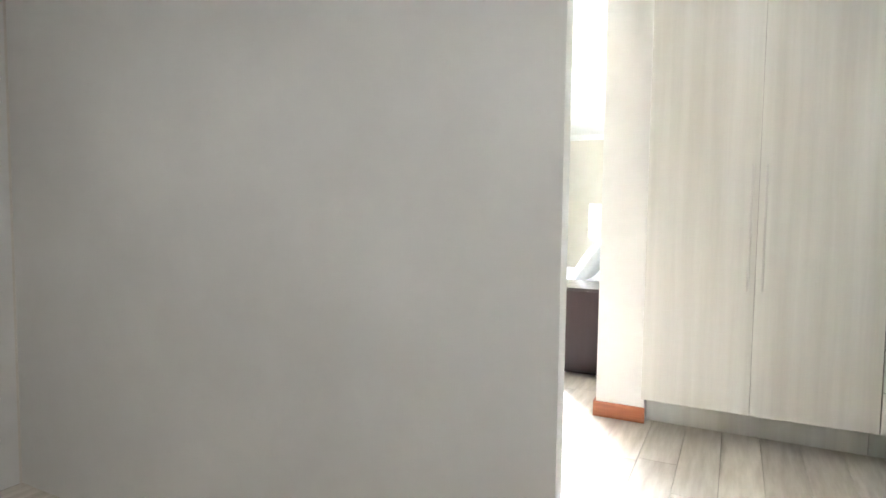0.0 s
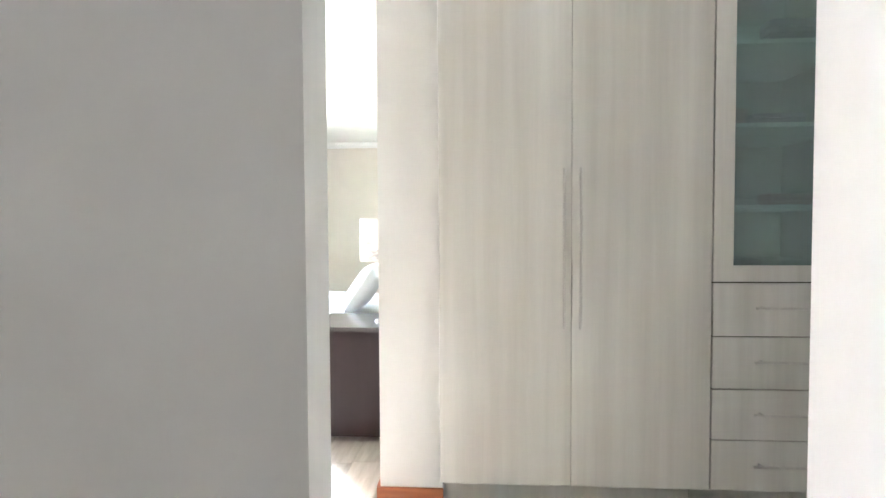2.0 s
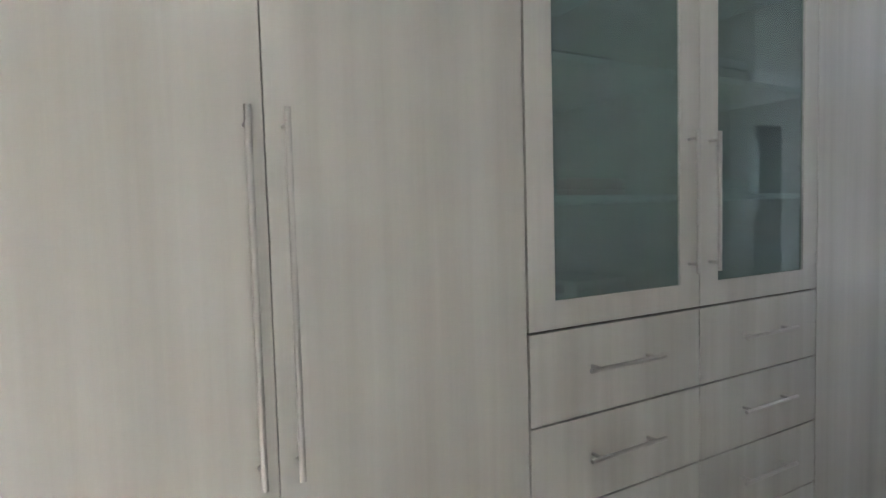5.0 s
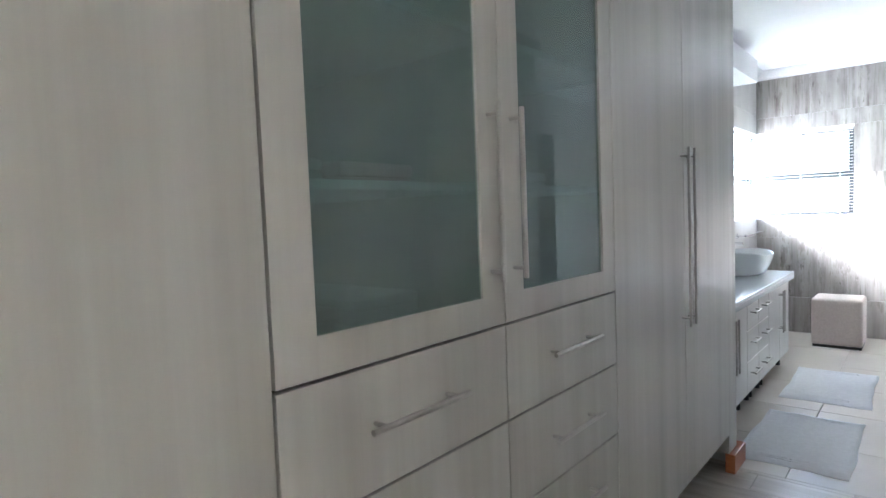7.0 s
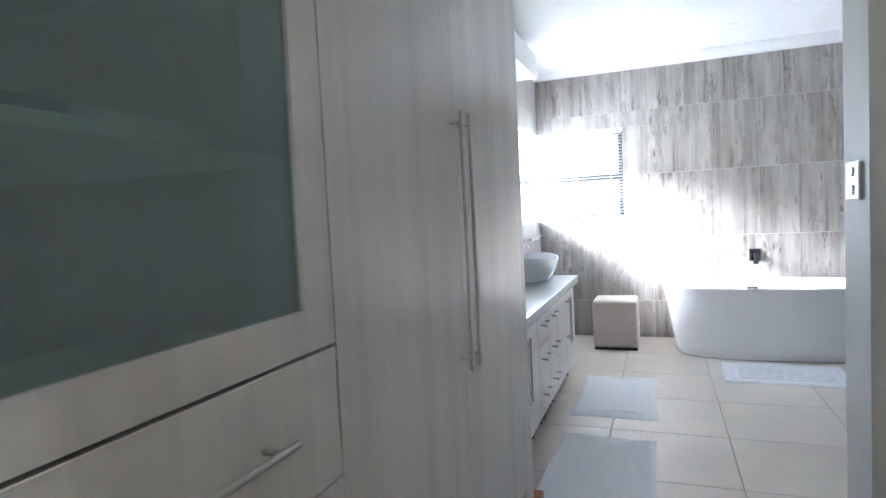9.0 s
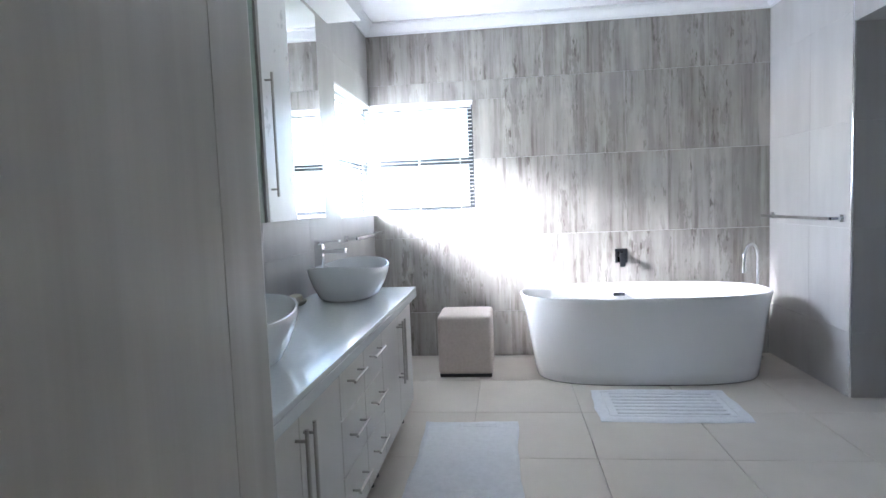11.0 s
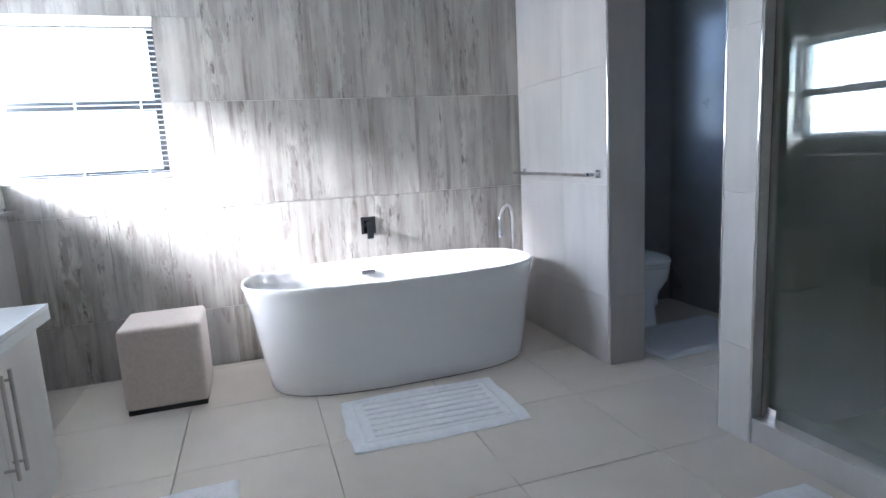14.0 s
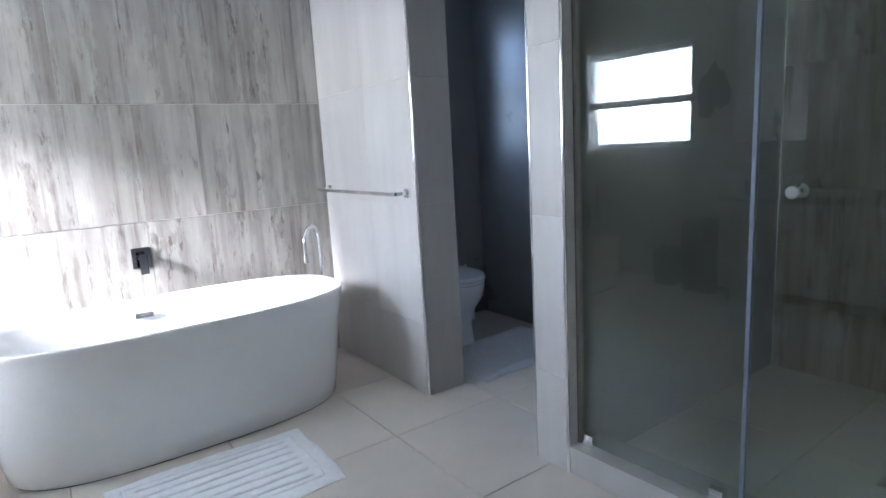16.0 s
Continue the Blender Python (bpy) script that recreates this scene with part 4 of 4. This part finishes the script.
# ---- toilet ----
def toilet():
    y = 0.80
    t = thing("toilet", (7.6, y, 0), "white close-coupled ceramic toilet with closed lid", "toilet")
    bm = loft(fresh(), [oval(x, y, z, a, b, 40, p) for z, x, a, b, p in ((0, 7.54, 0.215, 0.115, 3), (0.02, 7.54, 0.215, 0.115, 3), (0.14, 7.54, 0.20, 0.105, 3), (0.24, 7.525, 0.225, 0.125, 2.7),
                                                                        (0.32, 7.505, 0.265, 0.165, 2.4), (0.395, 7.50, 0.28, 0.178, 2.3), (0.41, 7.50, 0.278, 0.176, 2.3))])
    part("bowl", bm, CERAMIC, t, "", True)
    part("seat", loft(fresh(), [oval(7.50, y, z, a, b, 40, 2.3) for z, a, b in ((0.412, 0.275, 0.175), (0.418, 0.282, 0.181), (0.43, 0.280, 0.179))]), CERAMIC, t, "", True)
    part("lid", loft(fresh(), [oval(7.50, y, z, a, b, 40, 2.3) for z, a, b in ((0.434, 0.283, 0.182), (0.444, 0.287, 0.185), (0.46, 0.280, 0.178), (0.468, 0.24, 0.145))]), CERAMIC, t, "closed white lid", True)
    part("cistern", cube(fresh(), 7.70, 7.872, y - 0.19, y + 0.19, 0.42, 0.76, 0.02, 3), CERAMIC, t, "", True)
    part("cistern_lid", cube(fresh(), 7.692, 7.874, y - 0.198, y + 0.198, 0.762, 0.795, 0.008, 2), CERAMIC, t, "", True)
    part("flush_button", rod(fresh(), (7.785, y, 0.795), (7.785, y, 0.801), 0.024, 20), CHROME, t, "chrome flush button", True)
    return t


toilet()


def brush_holder():
    b = thing("toilet_brush", (7.80, 0.42, 0), "white toilet brush holder on the floor", "toilet brush")
    part("cup", rod(fresh(), (7.80, 0.42, 0), (7.80, 0.42, 0.24), 0.05, 24, 0.055), PLASTIC, b, "", True)
    part("stick", rod(fresh(), (7.80, 0.42, 0.24), (7.80, 0.42, 0.40), 0.009, 12), PLASTIC, b, "", True)


brush_holder()


# ---- shower ----
def shower_screen():
    s = thing("shower_screen", (5.3, 1.33, 0.105), "frameless clear glass shower screen with hinged door", "shower screen")
    g = part("fixed_panel", cube(fresh(), 5.352, 5.940, 1.326, 1.334, 0.112, 2.12, 0.001, 1), CLEAR, s, "clear fixed glass panel")
    d = part("door", cube(fresh(), 4.665, 5.344, 1.326, 1.334, 0.118, 2.10, 0.001, 1), CLEAR, s, "clear hinged glass door")
    part("seal", cube(fresh(), 5.3425, 5.3535, 1.323, 1.337, 0.118, 2.10), pane("seal_plastic", (0.75, 0.8, 0.95), 0.5, 0.1, (0.35, 0.38, 0.46)), d, "pale plastic door seal")
    for y0, y1 in ((1.302, 1.326), (1.334, 1.358)):
        part("knob", loft(fresh(), [[(5.24 + r * math.cos(a), y, 1.085 + r * math.sin(a)) for a in (2 * math.pi * k / 20 for k in range(20))] for y, r in ((1.34 if y0 > 1.32 else 1.32, 0.008), ((y0 + y1) / 2, 0.012), (y1 if y0 > 1.32 else y0, 0.019), (y1 + 0.008 if y0 > 1.32 else y0 - 0.008, 0.016))]), CHROME, d, "round chrome knob", True)
    for x, y in ((5.905, 1.33), (5.42, 1.33)):
        part("clamp", cube(fresh(), x - 0.022, x + 0.022, 1.312, 1.348, 0.106, 0.155, 0.002), CHROME, s, "square chrome glass clamp")
    for z in (0.45, 1.85):
        part("hinge", cube(fresh(), 4.64, 4.71, 1.308, 1.352, z - 0.04, z + 0.04, 0.003), CHROME, d, "square chrome hinge")
    part("channel", cube(fresh(), 5.938, 5.949, 1.319, 1.341, 0.106, 2.12), STEEL, s, "thin steel wall channel")
    turn = Matrix.Translation((5.945, 1.33, 0)) @ Matrix.Rotation(radians(2.9), 4, "Z") @ Matrix.Translation((-5.945, -1.33, 0))
    s.matrix_world = turn @ Matrix.Translation(s.location)
    return s


shower_screen()
bm = cube(fresh(), 5.02, 5.20, 0.55, 0.66, 0.0, 0.006, 0.001, 1)
solid("shower_drain", bm, STEEL, "steel shower drain cover in the tiled floor", "drain", origin=(5.1, 0.6, 0))


# ---- fixtures ----
def downlight(x, y, lit, power=0.0):
    d = thing("downlight", (x, y, CEIL), "small round recessed ceiling downlight with white rim", "downlight", "ceiling downlights")
    bm = loft(fresh(), [oval(x, y, z, r, r, 32) for z, r in ((CEIL - 0.0005, 0.046), (CEIL - 0.006, 0.045), (CEIL - 0.008, 0.038), (CEIL - 0.003, 0.030))])
    part("rim", bm, PLASTIC, d, "", True)
    part("bulb", rod(fresh(), (x, y, CEIL - 0.0045), (x, y, CEIL - 0.010), 0.024, 20), BULB if lit else PLASTIC, d, "glowing bulb" if lit else "unlit bulb", True)
    if power:
        l = lamp("downlight_lamp", "SPOT", look((x, y, CEIL - 0.02), (x, y, 0)), power, (1, 0.93, 0.83), 0.03)
        l.data.spot_size, l.data.spot_blend = radians(110), 0.6
    return d


downlight(7.18, 2.70, False)
downlight(5.6, 2.70, False)
for x, y in ((1.15, 2.45), (2.3, 3.0), (3.4, 3.0), (1.1, 0.9), (0.2, 0.9), (-0.7, 0.9), (0.2, -0.3)):
    downlight(x, y, True, 0.36 if y < 1.5 else 0.04)


def light_switch():
    s = thing("light_switch", (4.22, 2.70, 1.29), "white plastic light switch plate on the doorway wall", "light switch")
    part("plate", cube(fresh(), 4.15, 4.27, 2.701, 2.711, 1.235, 1.35, 0.003), PLASTIC, s)
    for z in (1.265, 1.32):
        part("rocker", cube(fresh(), 4.19, 4.23, 2.711, 2.716, z - 0.014, z + 0.014, 0.002), PLASTIC, s)


light_switch()


# ---- bedroom ----
def bedside_chest():
    c = thing("bedside_chest", (0.07, 4.95, 0), "dark espresso wood bedside chest with glossy top", "bedside table")
    part("body", cube(fresh(), -0.20, 0.34, 4.69, 5.22, 0.035, 0.665, 0.003), DARK_WOOD, c)
    part("top", cube(fresh(), -0.212, 0.34, 4.678, 5.232, 0.666, 0.690, 0.003), TOP_GLOSS, c, "polished dark top")
    for x in (-0.18, 0.31):
        for y in (4.71, 5.20):
            part("foot", cube(fresh(), x - 0.02, x + 0.02, y - 0.02, y + 0.02, 0, 0.034, 0.003), DARK_WOOD, c)
    for z0, z1 in ((0.06, 0.25), (0.26, 0.45), (0.46, 0.65)):
        part("drawer", cube(fresh(), -0.214, -0.201, 4.71, 5.20, z0, z1, 0.002), DARK_WOOD, c)


bedside_chest()


def table_lamp(x, y, z):
    l = thing("table_lamp", (x, y, z), "table lamp with stacked chrome balls and printed shade", "table lamp")
    bm = fresh()
    prof = [(0.001, 0.06), (0.012, 0.06), (0.018, 0.02)]
    zz = 0.02
    for r in (0.042, 0.036, 0.030, 0.026):
        prof += [(zz + r * (1 - math.cos(a)), max(0.012, r * math.sin(a))) for a in (k * math.pi / 8 for k in range(1, 8))]
        zz += 2 * r * 0.98
    prof += [(zz, 0.01), (zz + 0.16, 0.008)]
    loft(bm, [oval(x, y, z + h, r, r, 24) for h, r in prof])
    part("base", bm, CHROME, l, "stacked chrome ball base", True)
    part("shade", loft(fresh(), [oval(x, y, z + h, r, r, 40) for h, r in ((0.38, 0.150), (0.64, 0.150), (0.64, 0.146), (0.38, 0.146), (0.38, 0.150))], False, False), SHADE, l, "white drum shade with printed lines", True)


table_lamp(0.215, 4.92, 0.690)


def bed():
    b = thing("bed", (-0.66, 6.55, 0), "double bed made up with white linen", "bed")
    part("base", cube(fresh(), -1.12, 0.34, 5.72, 7.42, 0.10, 0.34, 0.02, 3), LINEN, b, "white upholstered bed base", True)
    part("mattress", cube(fresh(), -1.12, 0.36, 5.71, 7.43, 0.345, 0.56, 0.05, 4), LINEN, b, "", True)
    bm = fresh()
    n, m = 34, 30
    rows = []
    for i in range(n + 1):
        row = []
        for j in range(m + 1):
            u, v = i / n, j / m
            x = -1.17 + 1.22 * u
            s = -1.06 + 2.12 * v
            drop = max(0, abs(s) - 0.90)
            y = 6.57 + math.copysign(min(abs(s), 0.90) + 0.06 * (drop > 0), s) if abs(s) > 0.001 else 6.57
            z = 0.585 + 0.018 * noise.noise((x * 3, s * 3, 2)) + 0.01 * noise.noise((x * 9, s * 9, 5)) - 1.3 * drop
            if u < 0.06:
                z -= 0.2 * (1 - u / 0.06)
            row.append(bm.verts.new((x, y + 0.02 * math.sin(x * 9) * (drop > 0), z)))
        rows.append(row)
    for i in range(n):
        for j in range(m):
            bm.faces.new((rows[i][j], rows[i + 1][j], rows[i + 1][j + 1], rows[i][j + 1]))
    bmesh.ops.solidify(bm, geom=bm.faces[:], thickness=0.02)
    part("duvet", bm, LINEN, b, "rumpled white duvet", True)
    for x in (-1.02, 0.25):
        for y in (5.80, 7.32):
            part("leg", rod(fresh(), (x, y, 0), (x, y, 0.10), 0.03, 16, 0.038), DARK_WOOD, b, "dark bed leg", True)
    part("headboard", cube(fresh(), 0.40, 0.49, 5.65, 7.50, 0.0, 1.12, 0.02, 3), FABRIC, b, "upholstered headboard", True)


bed()


def pillow(x, y, z, tilt, label, mat):
    bm = fresh()
    n = 16
    for side in (1, -1):
        rows = []
        for i in range(n + 1):
            row = []
            for j in range(n + 1):
                u, v = -1 + 2 * i / n, -1 + 2 * j / n
                f = max(0, (1 - u ** 4) * (1 - v ** 4)) ** 0.6
                row.append(bm.verts.new((side * 0.085 * f, u * 0.33 * (1 - 0.05 * v * v), v * 0.22 * (1 - 0.06 * u * u))))
            rows.append(row)
        for i in range(n):
            for j in range(n):
                bm.faces.new((rows[i][j], rows[i + 1][j], rows[i + 1][j + 1], rows[i][j + 1]))
    bmesh.ops.remove_doubles(bm, verts=bm.verts, dist=1e-4)
    bmesh.ops.transform(bm, matrix=pose(x, y, z, 0, tilt, 0), verts=bm.verts)
    return solid("pillow", bm, mat, label, "pillow", group="pillows", smooth=True, origin=(x, y, z - 0.22))


pillow(0.20, 6.12, 0.80, 24, "plump pale grey pillow leaning on the headboard", PILLOW)
pillow(0.20, 6.95, 0.80, 24, "plump white pillow leaning on the headboard", LINEN)
pillow(-0.14, 6.05, 0.79, 34, "plump pale grey pillow propped on the bed", PILLOW)


def curtain(y0, y1, label):
    c = thing("curtain", (-1.66, (y0 + y1) / 2, 0.02), label, "curtain", "bedroom curtains")
    bm = fresh()
    n, m = 64, 12
    rows = []
    for j in range(m + 1):
        v = j / m
        row = []
        for i in range(n + 1):
            u = i / n
            tie = 1 - 0.32 * math.exp(-((v - 0.42) / 0.12) ** 2)
            y = (y0 + y1) / 2 + (u - 0.5) * (y1 - y0) * tie
            row.append(bm.verts.new((-1.66 + 0.035 * math.sin(u * 44 + 0.5 * v) * (0.6 + 0.4 * tie), y, 0.02 + 2.36 * v)))
        rows.append(row)
    for j in range(m):
        for i in range(n):
            bm.faces.new((rows[j][i], rows[j][i + 1], rows[j + 1][i + 1], rows[j + 1][i]))
    bmesh.ops.solidify(bm, geom=bm.faces[:], thickness=0.004)
    part("cloth", bm, CURTAIN, c, "", True)
    return c


curtain(7.75, 8.9, "pale patterned tied-back curtain hanging beside a bright window")
curtain(5.0, 5.7, "pale patterned curtain hanging beside a bright window")
solid("curtain_rod", rod(fresh(), (-1.66, 4.8, 2.40), (-1.66, 9.1, 2.40), 0.014, 14), STEEL, "steel curtain rod above the window", "curtain rod", smooth=True, origin=(-1.66, 6.8, 2.4))


def armchair(x, y):
    a = thing("armchair", (x, y, 0), "peach upholstered armchair beside the bedroom window", "armchair")
    part("seat", cube(fresh(), x - 0.28, x + 0.30, y - 0.30, y + 0.30, 0.16, 0.44, 0.05, 4), FABRIC, a, "", True)
    bm = fresh()
    loft(bm, [[(x - 0.24 * k + 0.34 * math.sin(t) * (1 if k else 1), y + (0.34 + 0.06 * w) * math.cos(t), z) for t in (math.pi * q / 14 for q in range(15))] +
              [(x - 0.24 * k + 0.26 * math.sin(t), y + (0.26 + 0.06 * w) * math.cos(t), z) for t in (math.pi * q / 14 for q in range(14, -1, -1))] for z, w, k in ((0.16, 0, 0), (0.5, 0.3, 0), (0.72, 0.6, -0.1), (0.86, 0.4, -0.15))])
    part("backrest", bm, FABRIC, a, "curved peach backrest", True)
    for dx in (-0.22, 0.22):
        for dy in (-0.24, 0.24):
            part("leg", rod(fresh(), (x + dx, y + dy, 0), (x + dx, y + dy, 0.16), 0.014, 12, 0.02), DARK_WOOD, a, "", True)


armchair(-1.46, 6.42)
solid("bedroom_switch", cube(fresh(), -1.748, -1.738, 9.25, 9.33, 1.2, 1.32, 0.003), PLASTIC, "white light switch on the bedroom wall", "light switch", origin=(-1.745, 9.29, 1.2))

# ---- tiles and planks ----
G = 0.0014


def cuts(lo, hi, anchor, step):
    """Joint lines from lo to hi, with one at anchor."""
    first = anchor - math.floor((anchor - lo) / step) * step
    inner = [first + k * step for k in range(int((hi - first) / step) + 1)]
    return [lo] + [v for v in inner if lo + 0.01 < v < hi - 0.01] + [hi]


def pairs(values):
    return list(zip(values, values[1:]))


floor_bath, floor_bed = bpy.data.objects["floor_bathroom"], bpy.data.objects["floor_bedroom"]
for x0, x1 in pairs(cuts(4.33, 7.9, 6.645, 0.6)):
    for y0, y1 in pairs(cuts(-0.2, 4.385, 2.945, 0.6)):
        piece("floor_tile", floor_bath, FLOOR_TILE, x0 + G, x1 - G, y0 + G, y1 - G, -0.0115, 0)
for z0, z1 in pairs(cuts(0, CEIL, 0.95, 0.598)):
    for y0, y1 in pairs(cuts(SY, WY + 0.012, 2.725, 0.3)):
        blocked = y1 > 3.60 and z1 > 1.2 and z0 < 1.95
        if not blocked:
            piece("wall_tile", wall_east, STREAK_Y, WX, WX + 0.0115, y0 + G / 2, y1 - G / 2, z0 + G, z1 - G, 0.001)
            continue
        for a, b in ((z0, min(z1, 1.139)), (max(z0, 2.001), z1)):
            if b - a > 0.01:
                piece("wall_tile", wall_east, STREAK_Y, WX, WX + 0.0115, y0 + G / 2, y1 - G / 2, a + G / 2, b - G / 2, 0.001)
        if y0 < 3.575:
            piece("wall_tile", wall_east, STREAK_Y, WX, WX + 0.0115, y0 + G / 2, 3.574, max(z0, 1.14) + G / 2, min(z1, 2.0) - G / 2, 0.001)
for z0, z1 in pairs(cuts(0, CEIL, 0.98, 0.6)):
    for x0, x1 in pairs(cuts(4.41, WX, 6.99, 0.6)):
        if x0 > 6.9 and z1 > 1.2 and z0 < 1.95:
            for a, b in ((z0, min(z1, 1.139)), (max(z0, 2.001), z1)):
                if b - a > 0.01:
                    piece("wall_tile", wall_north, WALL_TILE, x0 + G / 2, x1 - G / 2, WY, WY + 0.0115, a + G / 2, b - G / 2, 0.001)
        else:
            piece("wall_tile", wall_north, WALL_TILE, x0 + G / 2, x1 - G / 2, WY, WY + 0.0115, z0 + G / 2, z1 - G / 2, 0.001)
    for x0, x1 in pairs(cuts(6.885, WX, 7.345, 0.6)):
        piece("wall_tile", wall_rail, WALL_TILE, x0 + G / 2, x1 - G / 2, SY - 0.0115, SY, z0 + G / 2, z1 - G / 2, 0.001)
    piece("wall_tile", wall_rail, WALL_TILE, 6.8845, 6.896, 1.175, SY - 0.012, z0 + G / 2, z1 - G / 2, 0.001)
    piece("wall_tile", wall_pillar, WALL_TILE, 5.951, 6.117, SY - 0.0115, SY, z0 + G / 2, z1 - G / 2, 0.001)
    if z1 > 0.2:
        piece("wall_tile", wall_pillar, WALL_TILE, 5.9505, 5.9615, 1.345, SY - 0.012, max(z0, 0.106) + G / 2, z1 - G / 2, 0.001)
    piece("wall_tile", wall_pillar, WALL_TILE, 6.1055, 6.117, 1.302, SY - 0.012, z0 + G / 2, z1 - G / 2, 0.001)
for z0, z1 in pairs(cuts(0, CEIL, 0.95, 0.598)):
    for x0, x1 in pairs(cuts(4.33, 5.949, 5.1, 0.3)):
        piece("wall_tile", wall_shower, STREAK_X, x0 + G / 2, x1 - G / 2, -0.2095, -0.198, z0 + G / 2, z1 - G / 2, 0.001)
plank_rng = random.Random(2)
row = 0
for x0, x1 in pairs(cuts(-1.75, 4.33, 0.5, 0.19)):
    y = -1.05 - plank_rng.uniform(0, 1.0)
    row += 1
    while y < 8.5:
        a, b = max(y, -1.05), min(y + 1.21, 8.5)
        blocked = x0 > 0.63 and a > 4.0
        if b > a + 0.02 and not blocked and not (x0 > 1.78 and b < 2.6):
            piece("floor_plank", floor_bed, LAMINATE, x0 + 0.0008, x1 - 0.0008, a + 0.0008, b - 0.0008, -0.0115, 0, 0.001)
        y += 1.21
